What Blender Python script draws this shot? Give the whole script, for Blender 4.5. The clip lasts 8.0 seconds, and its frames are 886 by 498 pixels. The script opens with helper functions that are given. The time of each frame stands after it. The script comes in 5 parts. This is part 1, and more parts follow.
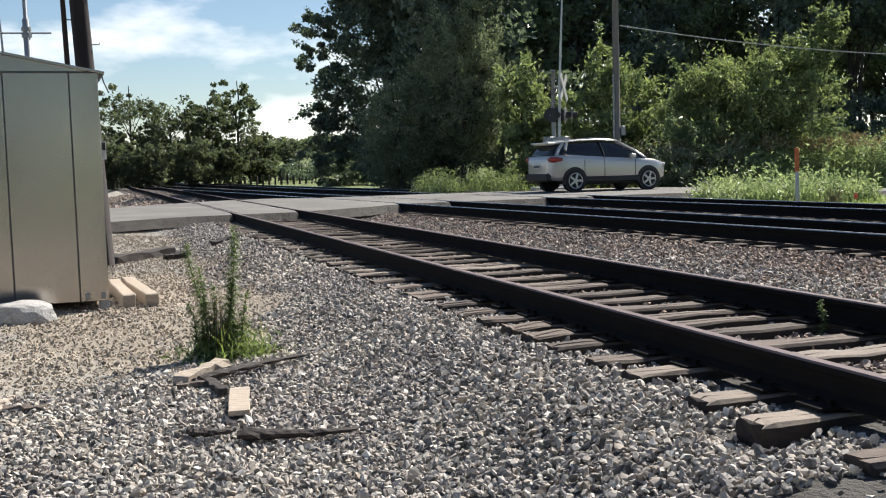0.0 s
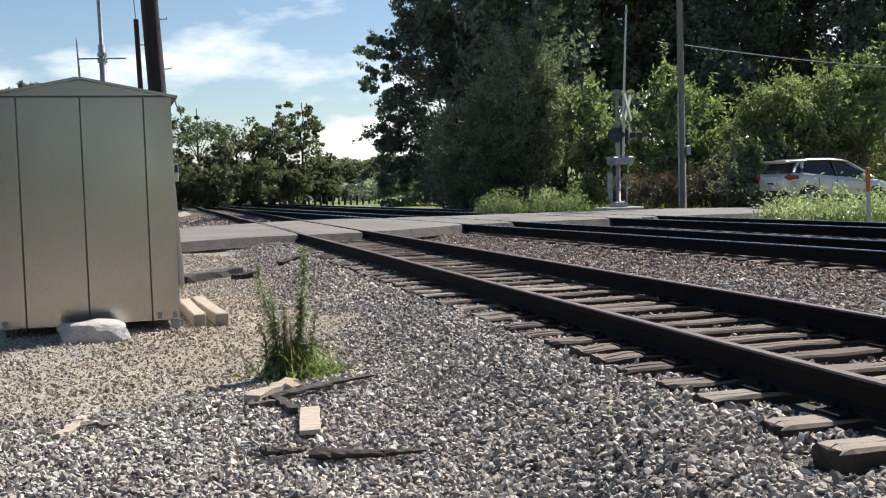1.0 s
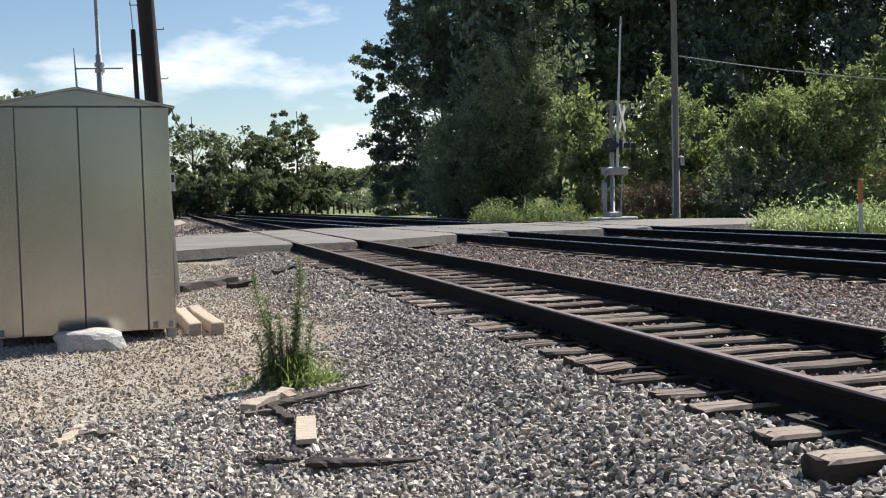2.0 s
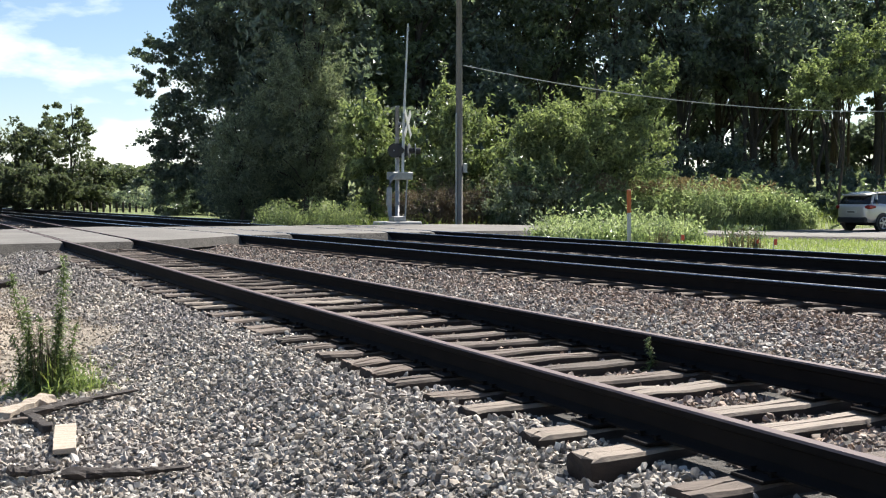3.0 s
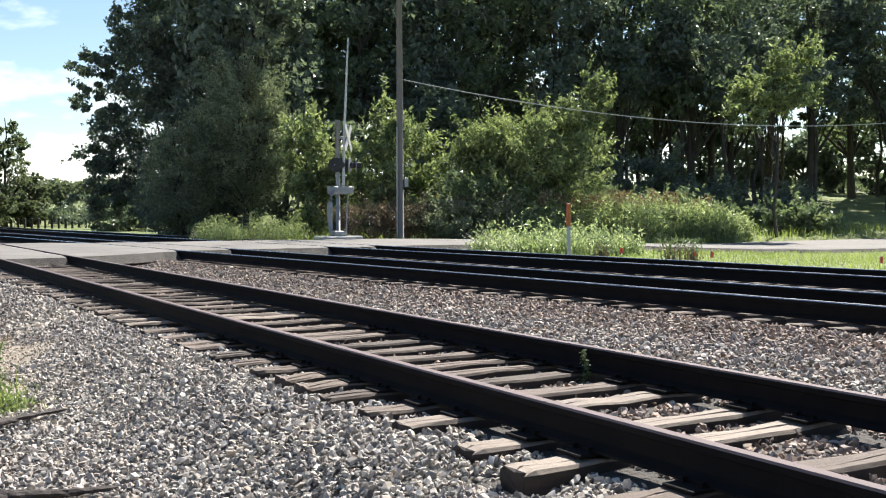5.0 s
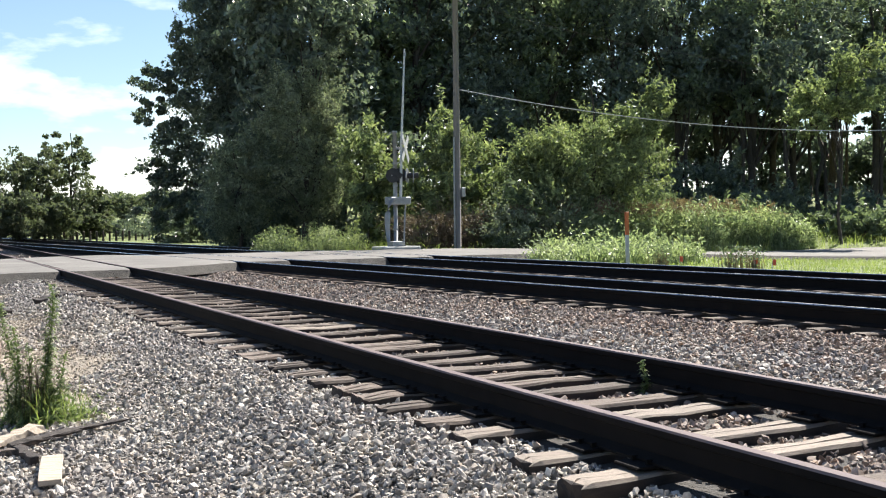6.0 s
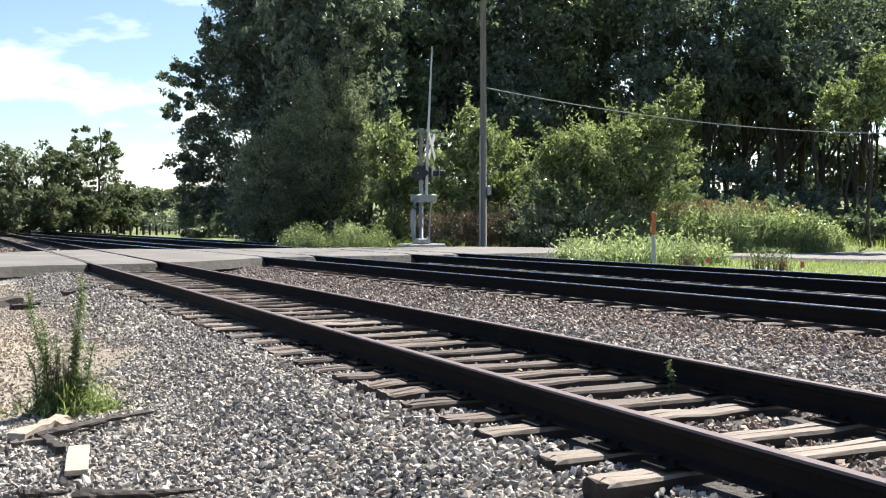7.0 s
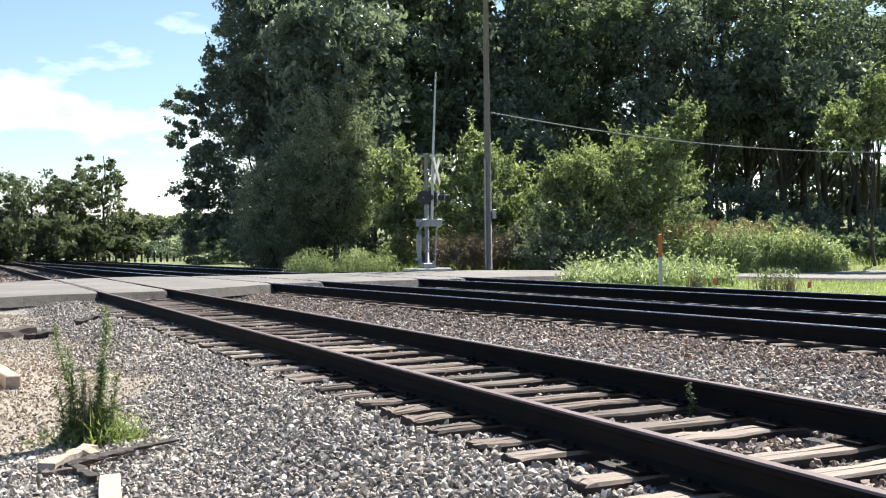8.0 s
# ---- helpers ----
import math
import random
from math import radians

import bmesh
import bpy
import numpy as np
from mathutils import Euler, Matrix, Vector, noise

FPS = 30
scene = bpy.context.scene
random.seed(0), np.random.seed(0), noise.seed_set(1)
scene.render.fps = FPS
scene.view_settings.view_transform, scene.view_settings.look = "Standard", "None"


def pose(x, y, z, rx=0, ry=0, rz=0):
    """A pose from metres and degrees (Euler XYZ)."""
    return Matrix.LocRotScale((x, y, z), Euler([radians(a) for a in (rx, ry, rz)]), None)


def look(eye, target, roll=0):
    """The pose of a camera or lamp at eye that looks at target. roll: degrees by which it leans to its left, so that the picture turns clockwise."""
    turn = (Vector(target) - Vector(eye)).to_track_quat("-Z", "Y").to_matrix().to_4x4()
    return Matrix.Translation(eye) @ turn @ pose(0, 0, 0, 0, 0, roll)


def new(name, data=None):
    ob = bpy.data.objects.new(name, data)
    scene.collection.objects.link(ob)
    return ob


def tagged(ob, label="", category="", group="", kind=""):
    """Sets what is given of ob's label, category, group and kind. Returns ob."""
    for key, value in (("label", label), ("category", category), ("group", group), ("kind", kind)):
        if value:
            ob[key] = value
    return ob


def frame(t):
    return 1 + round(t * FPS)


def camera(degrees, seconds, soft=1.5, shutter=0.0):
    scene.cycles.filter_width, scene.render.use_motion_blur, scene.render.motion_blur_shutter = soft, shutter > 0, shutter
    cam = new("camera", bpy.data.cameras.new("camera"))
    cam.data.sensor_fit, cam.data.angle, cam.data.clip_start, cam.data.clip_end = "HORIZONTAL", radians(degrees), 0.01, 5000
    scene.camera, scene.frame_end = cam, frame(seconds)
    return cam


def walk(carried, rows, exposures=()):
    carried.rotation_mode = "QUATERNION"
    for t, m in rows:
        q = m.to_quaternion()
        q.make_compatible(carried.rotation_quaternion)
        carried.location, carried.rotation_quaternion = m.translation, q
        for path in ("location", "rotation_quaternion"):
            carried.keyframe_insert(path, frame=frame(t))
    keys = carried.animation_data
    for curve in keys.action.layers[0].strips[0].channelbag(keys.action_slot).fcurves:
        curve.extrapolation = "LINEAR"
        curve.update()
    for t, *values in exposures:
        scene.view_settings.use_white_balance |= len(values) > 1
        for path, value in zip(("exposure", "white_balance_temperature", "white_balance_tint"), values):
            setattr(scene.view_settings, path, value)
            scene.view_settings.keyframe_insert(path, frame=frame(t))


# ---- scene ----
import itertools

cam = camera(45.3, 8.0, soft=1.1)


PATH = [
    (0, (-3.156, -0.546, 0.955), (-2.516, 1.342, 0.795), -1.6),
    (0.5, (-3.195, -0.527, 0.963), (-2.567, 1.366, 0.817), -1.7),
    (1, (-3.208, -0.563, 0.968), (-2.677, 1.362, 0.849), -1.7),
    (1.2, (-3.212, -0.56, 0.968), (-2.708, 1.372, 0.856), -1.6),
    (2.3, (-3.237, -0.652, 0.992), (-2.636, 1.253, 0.897), -1.3),
    (2.5, (-3.209, -0.619, 0.988), (-2.525, 1.258, 0.894), -0.9),
    (3, (-3.158, -0.572, 0.969), (-2.243, 1.203, 0.868), 0.0),
    (3.5, (-3.127, -0.569, 0.959), (-2.112, 1.15, 0.849), 0.6),
    (4, (-3.113, -0.589, 0.965), (-2.059, 1.107, 0.86), 0.2),
    (4.2, (-3.114, -0.588, 0.952), (-2.056, 1.106, 0.854), -0.0),
    (5.5, (-3.075, -0.549, 0.963), (-2.116, 1.205, 0.901), -0.4),
    (6, (-3.069, -0.549, 0.962), (-2.154, 1.229, 0.907), -0.7),
    (6.5, (-3.071, -0.56, 0.961), (-2.182, 1.231, 0.905), -0.6),
    (7, (-3.075, -0.531, 0.951), (-2.202, 1.267, 0.893), -0.0),
    (7.5, (-3.097, -0.542, 0.967), (-2.244, 1.266, 0.911), -0.0),
    (8, (-3.241, -0.575, 0.98), (-2.371, 1.226, 0.966), -0.7),
]
EXPOSURES = [(0.0, 0.74), (2.3, 0.79), (3.0, 1.05), (3.5, 1.2), (7.0, 1.28), (8.0, 1.34)]
walk(cam, [(t, look(eye, target, roll)) for t, eye, target, roll in PATH], EXPOSURES)

# ---------------------------------------------------------------- world, sun, exposure
SUN_AZ, SUN_EL = radians(58), radians(47)          # azimuth from +Y towards +X
world = bpy.data.worlds.new("sky")
scene.world = world
world.use_nodes = True
_nt = world.node_tree
_sky = _nt.nodes.new("ShaderNodeTexSky")
_sky.sky_type, _sky.sun_disc = "NISHITA", False
_sky.sun_elevation, _sky.sun_rotation = SUN_EL, SUN_AZ
_sky.air_density, _sky.dust_density, _sky.ozone_density = 1.0, 0.25, 2.6
_nt.links.new(_sky.outputs[0], _nt.nodes["Background"].inputs[0])
_nt.nodes["Background"].inputs[1].default_value = 0.066
_to_sun = Vector((math.sin(SUN_AZ) * math.cos(SUN_EL), math.cos(SUN_AZ) * math.cos(SUN_EL), math.sin(SUN_EL)))
sun = new("sun", bpy.data.lights.new("sun", "SUN"))
sun.data.energy, sun.data.angle, sun.data.color = 5.0, radians(0.55), (1.0, 0.95, 0.87)
sun.matrix_world = look(_to_sun * 60, (0, 0, 0))


# ---------------------------------------------------------------- materials
def material(name):
    m = bpy.data.materials.new(name)
    m.use_nodes = True
    nt = m.node_tree
    return m, nt, nt.nodes["Principled BSDF"]


def node(nt, kind, **inputs):
    n = nt.nodes.new(kind)
    for k, val in inputs.items():
        n.inputs[k.replace("_", " ")].default_value = val
    return n


def ramp(nt, source, stops, interpolation="LINEAR"):
    r = nt.nodes.new("ShaderNodeValToRGB")
    r.color_ramp.interpolation = interpolation
    el = r.color_ramp.elements
    while len(el) < len(stops):
        el.new(0.5)
    for e, (p, c) in zip(el, stops):
        e.position, e.color = p, (*c, 1) if len(c) == 3 else c
    nt.links.new(source, r.inputs[0])
    return r.outputs[0]


def blend(nt, fac, a, b, mode="MIX"):
    n = nt.nodes.new("ShaderNodeMix")
    n.data_type, n.blend_type = "RGBA", mode
    for sock, val in ((n.inputs[0], fac), (n.inputs[6], a), (n.inputs[7], b)):
        if isinstance(val, (int, float)):
            sock.default_value = val
        elif isinstance(val, tuple):
            sock.default_value = (*val, 1)
        else:
            nt.links.new(val, sock)
    return n.outputs[2]


def coords(nt, scale=(1, 1, 1), kind="Object"):
    t = nt.nodes.new("ShaderNodeTexCoord")
    mp = nt.nodes.new("ShaderNodeMapping")
    mp.inputs["Scale"].default_value = scale
    nt.links.new(t.outputs[kind], mp.inputs[0])
    return mp.outputs[0]


def noise_tex(nt, vec, scale, detail=4, rough=0.6):
    n = node(nt, "ShaderNodeTexNoise", Scale=scale, Detail=detail, Roughness=rough)
    nt.links.new(vec, n.inputs[0])
    return n.outputs[0]


def bump(nt, height, p, strength=0.3, dist=0.01):
    b = node(nt, "ShaderNodeBump", Strength=strength, Distance=dist)
    nt.links.new(height, b.inputs["Height"])
    nt.links.new(b.outputs[0], p.inputs["Normal"])


def surface(name, dark, light, scale=8, rough=0.7, metal=0.0, fine=80, strength=0.25, dist=0.004, stretch=(1, 1, 1), per="none", spread=0.3, spec=0.5):
    """A plain worn surface: two tones at two scales, with relief. per: 'object' or 'island' varies the tone from piece to piece."""
    m, nt, p = material(name)
    v = coords(nt, stretch)
    big, small = noise_tex(nt, v, scale), noise_tex(nt, v, fine, 3, 0.7)
    col = ramp(nt, big, [(0.3, dark), (0.7, light)])
    col = blend(nt, 0.35, col, ramp(nt, small, [(0.3, tuple(c * 0.55 for c in dark)), (0.7, tuple(min(1, c * 1.2) for c in light))]))
    if per != "none":
        src = nt.nodes.new("ShaderNodeObjectInfo").outputs["Random"] if per == "object" else nt.nodes.new("ShaderNodeNewGeometry").outputs["Random Per Island"]
        col = blend(nt, 1.0, col, ramp(nt, src, [(0, (1 - spread,) * 3), (1, (1 + spread,) * 3)]), "MULTIPLY")
    nt.links.new(col, p.inputs["Base Color"])
    p.inputs["Metallic"].default_value = metal
    p.inputs["Specular IOR Level"].default_value = spec
    nt.links.new(ramp(nt, small, [(0.2, (max(0.05, rough - 0.12),) * 3), (0.8, (min(1, rough + 0.12),) * 3)]), p.inputs["Roughness"])
    bump(nt, small, p, strength, dist)
    return m


def leaf_material(name, tones, trans=0.45, rough=0.5):
    """Leaves: tone from leaf to leaf, a share of the light let through."""
    m, nt, p = material(name)
    rnd = nt.nodes.new("ShaderNodeNewGeometry").outputs["Random Per Island"]
    col = ramp(nt, rnd, [(i / (len(tones) - 1), c) for i, c in enumerate(tones)])
    big = noise_tex(nt, coords(nt), 0.6, 3)
    col = blend(nt, 1.0, col, ramp(nt, big, [(0.3, (0.7, 0.75, 0.7)), (0.7, (1.2, 1.15, 1.0))]), "MULTIPLY")
    nt.links.new(col, p.inputs["Base Color"])
    p.inputs["Roughness"].default_value = rough
    tr = nt.nodes.new("ShaderNodeBsdfTranslucent")
    nt.links.new(blend(nt, 1.0, col, (1.15, 1.25, 0.8), "MULTIPLY"), tr.inputs[0])
    mx = nt.nodes.new("ShaderNodeMixShader")
    mx.inputs[0].default_value = trans
    nt.links.new(p.outputs[0], mx.inputs[1])
    nt.links.new(tr.outputs[0], mx.inputs[2])
    nt.links.new(mx.outputs[0], nt.nodes["Material Output"].inputs[0])
    return m


def stone_material(name, tones, rough=0.85):
    m, nt, p = material(name)
    rnd = nt.nodes.new("ShaderNodeNewGeometry").outputs["Random Per Island"]
    v = coords(nt)
    col = ramp(nt, rnd, [(i / (len(tones) - 1), c) for i, c in enumerate(tones)])
    patch = noise_tex(nt, v, 0.55, 3)
    fine = noise_tex(nt, v, 45, 4, 0.7)
    col = blend(nt, 1.0, col, ramp(nt, patch, [(0.3, (0.82, 0.8, 0.8)), (0.7, (1.12, 1.1, 1.05))]), "MULTIPLY")
    col = blend(nt, 1.0, col, ramp(nt, fine, [(0.25, (0.7, 0.7, 0.7)), (0.75, (1.2, 1.2, 1.2))]), "MULTIPLY")
    nt.links.new(col, p.inputs["Base Color"])
    p.inputs["Roughness"].default_value = rough
    bump(nt, fine, p, 0.4, 0.004)
    return m


M_BALLAST = stone_material("grey_ballast_stone", [(0.085, 0.08, 0.077), (0.42, 0.385, 0.345), (0.19, 0.176, 0.162), (0.62, 0.57, 0.51), (0.36, 0.305, 0.25), (0.78, 0.735, 0.67), (0.13, 0.127, 0.128), (0.53, 0.485, 0.43)])
M_BALLAST_RUSTY = stone_material("rust_tinted_ballast_stone", [(0.08, 0.068, 0.06), (0.36, 0.3, 0.26), (0.2, 0.15, 0.115), (0.5, 0.42, 0.36), (0.33, 0.23, 0.165), (0.62, 0.54, 0.47)])
M_CHIP = stone_material("tan_and_grey_chippings", [(0.14, 0.13, 0.115), (0.42, 0.355, 0.275), (0.26, 0.235, 0.2), (0.58, 0.51, 0.415), (0.34, 0.285, 0.215), (0.5, 0.45, 0.385)])
# near-black: the shade on the rails' sides is put into this colour
M_RAIL = surface("shade_dark_rusted_rail_steel", (0.006, 0.0055, 0.0055), (0.014, 0.0115, 0.011), 5, 0.9, 0.0, 60, 0.2, spec=0.15)
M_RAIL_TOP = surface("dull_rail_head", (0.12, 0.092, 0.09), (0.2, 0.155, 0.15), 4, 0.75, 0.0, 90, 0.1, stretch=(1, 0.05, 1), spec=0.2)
M_RAIL_BRIGHT = surface("polished_rail_head", (0.35, 0.35, 0.36), (0.5, 0.5, 0.5), 4, 0.25, 0.9, 90, 0.05, stretch=(1, 0.05, 1))
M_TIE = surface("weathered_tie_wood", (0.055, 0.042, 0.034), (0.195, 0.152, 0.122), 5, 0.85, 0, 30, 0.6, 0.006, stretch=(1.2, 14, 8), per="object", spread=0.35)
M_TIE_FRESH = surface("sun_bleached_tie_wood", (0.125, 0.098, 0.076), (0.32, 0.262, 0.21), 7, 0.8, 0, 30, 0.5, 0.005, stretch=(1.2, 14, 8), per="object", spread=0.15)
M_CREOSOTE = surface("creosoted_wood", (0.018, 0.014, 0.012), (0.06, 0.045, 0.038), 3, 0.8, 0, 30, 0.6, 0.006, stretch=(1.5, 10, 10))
M_PLANK = surface("pale_split_wood", (0.26, 0.2, 0.15), (0.52, 0.445, 0.36), 4, 0.85, 0, 40, 0.5, 0.004, stretch=(10, 1.5, 10), per="object", spread=0.15)
M_POLE = surface("grey_pole_wood", (0.12, 0.11, 0.1), (0.24, 0.22, 0.2), 2, 0.85, 0, 30, 0.5, 0.005, stretch=(12, 12, 0.6))
M_POLE_DARK = surface("tarred_pole_wood", (0.012, 0.009, 0.009), (0.035, 0.024, 0.023), 2, 0.85, 0, 30, 0.5, 0.005, stretch=(12, 12, 0.6))
M_GALV = surface("galvanised_steel", (0.24, 0.25, 0.26), (0.36, 0.37, 0.38), 6, 0.5, 0.5, 60, 0.1)
M_ALU, _na, _pa = material("brushed_aluminium_sheet")
_va = coords(_na, (1, 1, 0.4))
_na.links.new(ramp(_na, noise_tex(_na, _va, 1.1, 3), [(0.3, (0.4, 0.378, 0.366)), (0.7, (0.48, 0.455, 0.44))]), _pa.inputs["Base Color"])
_na.links.new(ramp(_na, noise_tex(_na, _va, 2.3, 4), [(0.3, (0.17, 0.17, 0.17)), (0.7, (0.25, 0.25, 0.25))]), _pa.inputs["Roughness"])
_pa.inputs["Metallic"].default_value = 1.0
M_ALU_DARK = surface("dirty_aluminium_seam", (0.08, 0.08, 0.08), (0.14, 0.14, 0.14), 4, 0.6, 0.5)
M_CONCRETE = surface("cast_concrete", (0.36, 0.35, 0.33), (0.5, 0.49, 0.46), 4, 0.9, 0, 60, 0.3)
M_ASPHALT = surface("sun_bleached_asphalt", (0.1, 0.092, 0.083), (0.22, 0.205, 0.186), 0.55, 0.9, 0, 45, 0.6, 0.008)
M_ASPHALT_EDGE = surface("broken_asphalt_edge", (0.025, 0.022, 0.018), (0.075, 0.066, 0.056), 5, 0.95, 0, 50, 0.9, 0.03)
M_ROCK = surface("pale_limestone_boulder", (0.34, 0.32, 0.3), (0.55, 0.53, 0.5), 5, 0.9, 0, 40, 0.6, 0.01)
M_BLACK = surface("black_paint", (0.012, 0.012, 0.013), (0.03, 0.03, 0.032), 6, 0.5)
M_WHITE = surface("white_enamel", (0.5, 0.5, 0.48), (0.64, 0.64, 0.62), 5, 0.45)
M_ORANGE = surface("faded_orange_plastic", (0.55, 0.12, 0.03), (0.7, 0.2, 0.06), 5, 0.55)
M_RED_FLAG = surface("red_flag_cloth", (0.6, 0.08, 0.05), (0.75, 0.14, 0.09), 6, 0.8)
M_CABLE = surface("grey_cable", (0.3, 0.3, 0.3), (0.5, 0.5, 0.5), 3, 0.5)
M_BARK = surface("dark_bark", (0.035, 0.028, 0.022), (0.11, 0.09, 0.07), 3, 0.95, 0, 20, 0.8, 0.03, stretch=(5, 5, 1))
# tones lifted and blued past the leaves' own, for veiling haze and skylight
M_LEAF_DARK = leaf_material("haze_lifted_dark_broadleaf", [(0.11, 0.137, 0.13), (0.16, 0.195, 0.178), (0.22, 0.26, 0.22)], 0.38, 0.4)
M_LEAF_MID = leaf_material("green_broadleaf", [(0.12, 0.15, 0.115), (0.17, 0.21, 0.15), (0.23, 0.275, 0.18)], 0.45, 0.4)
# the haze of distance is put into these greyer leaf tones
M_LEAF_FAR = leaf_material("haze_greyed_distant_broadleaf", [(0.1, 0.115, 0.09), (0.13, 0.15, 0.11), (0.18, 0.2, 0.14)], 0.45)
M_LEAF_LIGHT = leaf_material("light_green_broadleaf", [(0.12, 0.15, 0.09), (0.21, 0.25, 0.14), (0.38, 0.42, 0.25)], 0.45)
M_LEAF_GREY = leaf_material("grey_green_leaf", [(0.15, 0.17, 0.14), (0.24, 0.265, 0.21), (0.37, 0.395, 0.32)], 0.45)
M_GRASS = leaf_material("meadow_grass_blade", [(0.2, 0.25, 0.08), (0.28, 0.34, 0.12), (0.36, 0.39, 0.17)], 0.5)
M_TALL_GRASS = leaf_material("tall_grass_blade", [(0.16, 0.2, 0.125), (0.3, 0.35, 0.225), (0.52, 0.56, 0.42)], 0.5, 0.35)
M_SEED = leaf_material("rusty_seed_head", [(0.17, 0.12, 0.09), (0.25, 0.18, 0.13), (0.32, 0.25, 0.18)], 0.3)
M_DEAD = leaf_material("dead_brown_brush", [(0.12, 0.09, 0.075), (0.18, 0.13, 0.105), (0.24, 0.18, 0.15)], 0.3)
M_WEED = leaf_material("weed_leaf", [(0.11, 0.15, 0.075), (0.17, 0.22, 0.1), (0.26, 0.31, 0.16)], 0.5)


# ---------------------------------------------------------------- mesh helpers
def part(name, bm, mat, parent=None, label="", smooth=False):
    me = bpy.data.meshes.new(name)
    bm.to_mesh(me)
    bm.free()
    for m in mat if isinstance(mat, (list, tuple)) else [mat]:
        me.materials.append(m)
    if smooth:
        me.shade_smooth()
    ob = new(name, me)
    ob.parent = parent
    return tagged(ob, label)


def raw(name, verts, faces, mat, parent=None, label="", index=None, flat=True):
    """A mesh object from numpy vertices (n, 3) and faces (m, k), all of one size."""
    me = bpy.data.meshes.new(name)
    faces = np.asarray(faces)
    n, k = faces.shape
    me.vertices.add(len(verts))
    me.vertices.foreach_set("co", np.asarray(verts, dtype=np.float32).ravel())
    me.loops.add(n * k)
    me.loops.foreach_set("vertex_index", faces.ravel().astype(np.int32))
    me.polygons.add(n)
    me.polygons.foreach_set("loop_start", np.arange(0, n * k, k, dtype=np.int32))
    if index is not None:
        me.polygons.foreach_set("material_index", np.asarray(index, dtype=np.int32))
    for m in mat if isinstance(mat, (list, tuple)) else [mat]:
        me.materials.append(m)
    me.update(calc_edges=True)
    if flat:
        me.shade_flat()
    ob = new(name, me)
    ob.parent = parent
    return tagged(ob, label)


def thing(name, label, category, m=None, group="", kind=""):
    ob = new(name)
    ob.empty_display_size = 0.2
    if m is not None:
        ob.matrix_basis = m
    return tagged(ob, label, category, group, kind)


def box(bm, x0, y0, z0, x1, y1, z1, bevel=0.0, m=None):
    r = bmesh.ops.create_cube(bm, size=1.0)
    vs = r["verts"]
    for q in vs:
        q.co = Vector(((x0 + x1) / 2 + q.co.x * (x1 - x0), (y0 + y1) / 2 + q.co.y * (y1 - y0), (z0 + z1) / 2 + q.co.z * (z1 - z0)))
    if bevel:
        es = list({e for q in vs for e in q.link_edges})
        out = bmesh.ops.bevel(bm, geom=es, offset=bevel, segments=1, affect="EDGES")
        vs = list({q for f in out["faces"] for q in f.verts} | {q for q in vs if q.is_valid})
    if m is not None:
        bmesh.ops.transform(bm, matrix=m, verts=vs)
    return vs


def tube(bm, points, radii, sides=10, caps=True):
    """A tube through points with a radius at each."""
    rings = []
    pts = [Vector(p) for p in points]
    for i, p in enumerate(pts):
        d = (pts[min(i + 1, len(pts) - 1)] - pts[max(i - 1, 0)]).normalized()
        a = d.cross(Vector((0, 0, 1)) if abs(d.z) < 0.9 else Vector((1, 0, 0))).normalized()
        b = d.cross(a)
        r = radii[i] if isinstance(radii, (list, tuple)) else radii
        rings.append([bm.verts.new(p + (a * math.cos(t) + b * math.sin(t)) * r) for t in (2 * math.pi * k / sides for k in range(sides))])
    for r0, r1 in zip(rings, rings[1:]):
        for k in range(sides):
            bm.faces.new((r0[k], r0[(k + 1) % sides], r1[(k + 1) % sides], r1[k]))
    if caps:
        bm.faces.new(rings[0])
        bm.faces.new(rings[-1][::-1])


def disc(bm, centre, axis, r, depth, sides=20, bevel=0.0):
    a = Vector(axis).normalized()
    c = Vector(centre)
    if bevel:
        tube(bm, [c - a * depth / 2, c - a * (depth / 2 - bevel), c + a * (depth / 2 - bevel), c + a * depth / 2], [r - bevel, r, r, r - bevel], sides)
    else:
        tube(bm, [c - a * depth / 2, c + a * depth / 2], [r, r], sides)


# ---------------------------------------------------------------- the lie of the land
MAIN_TURN = 4.5                                    # the main tracks' turn from the siding, degrees


def smooth(a, b, x):
    t = np.clip((np.asarray(x, dtype=float) - a) / (b - a), 0, 1)
    return t * t * (3 - 2 * t)


def b1(y):
    """The near rail of the nearer main track."""
    return 6.754 - 0.0787 * np.asarray(y, dtype=float)


def road_z(x):
    x = np.asarray(x, dtype=float)
    return -0.012 - 0.03 * smooth(2.2, 4.2, x) - 0.55 * smooth(-2, -14, x) - 0.5 * smooth(12.5, 31, x)


def road_near(x):
    x = np.asarray(x, dtype=float)
    return 26.3 - 3.1 * smooth(5.0, 1.2, x) - 9.2 * smooth(-0.3, -12, x) - 0.4 * smooth(14, 34, x)


def road_far(x):
    x = np.asarray(x, dtype=float)
    return 33.4 + 0.8 * smooth(12, 3, x) - 10.0 * smooth(2.2, -9, x) - 0.7 * smooth(11, 20, x) + 1.4 * smooth(20, 36, x)


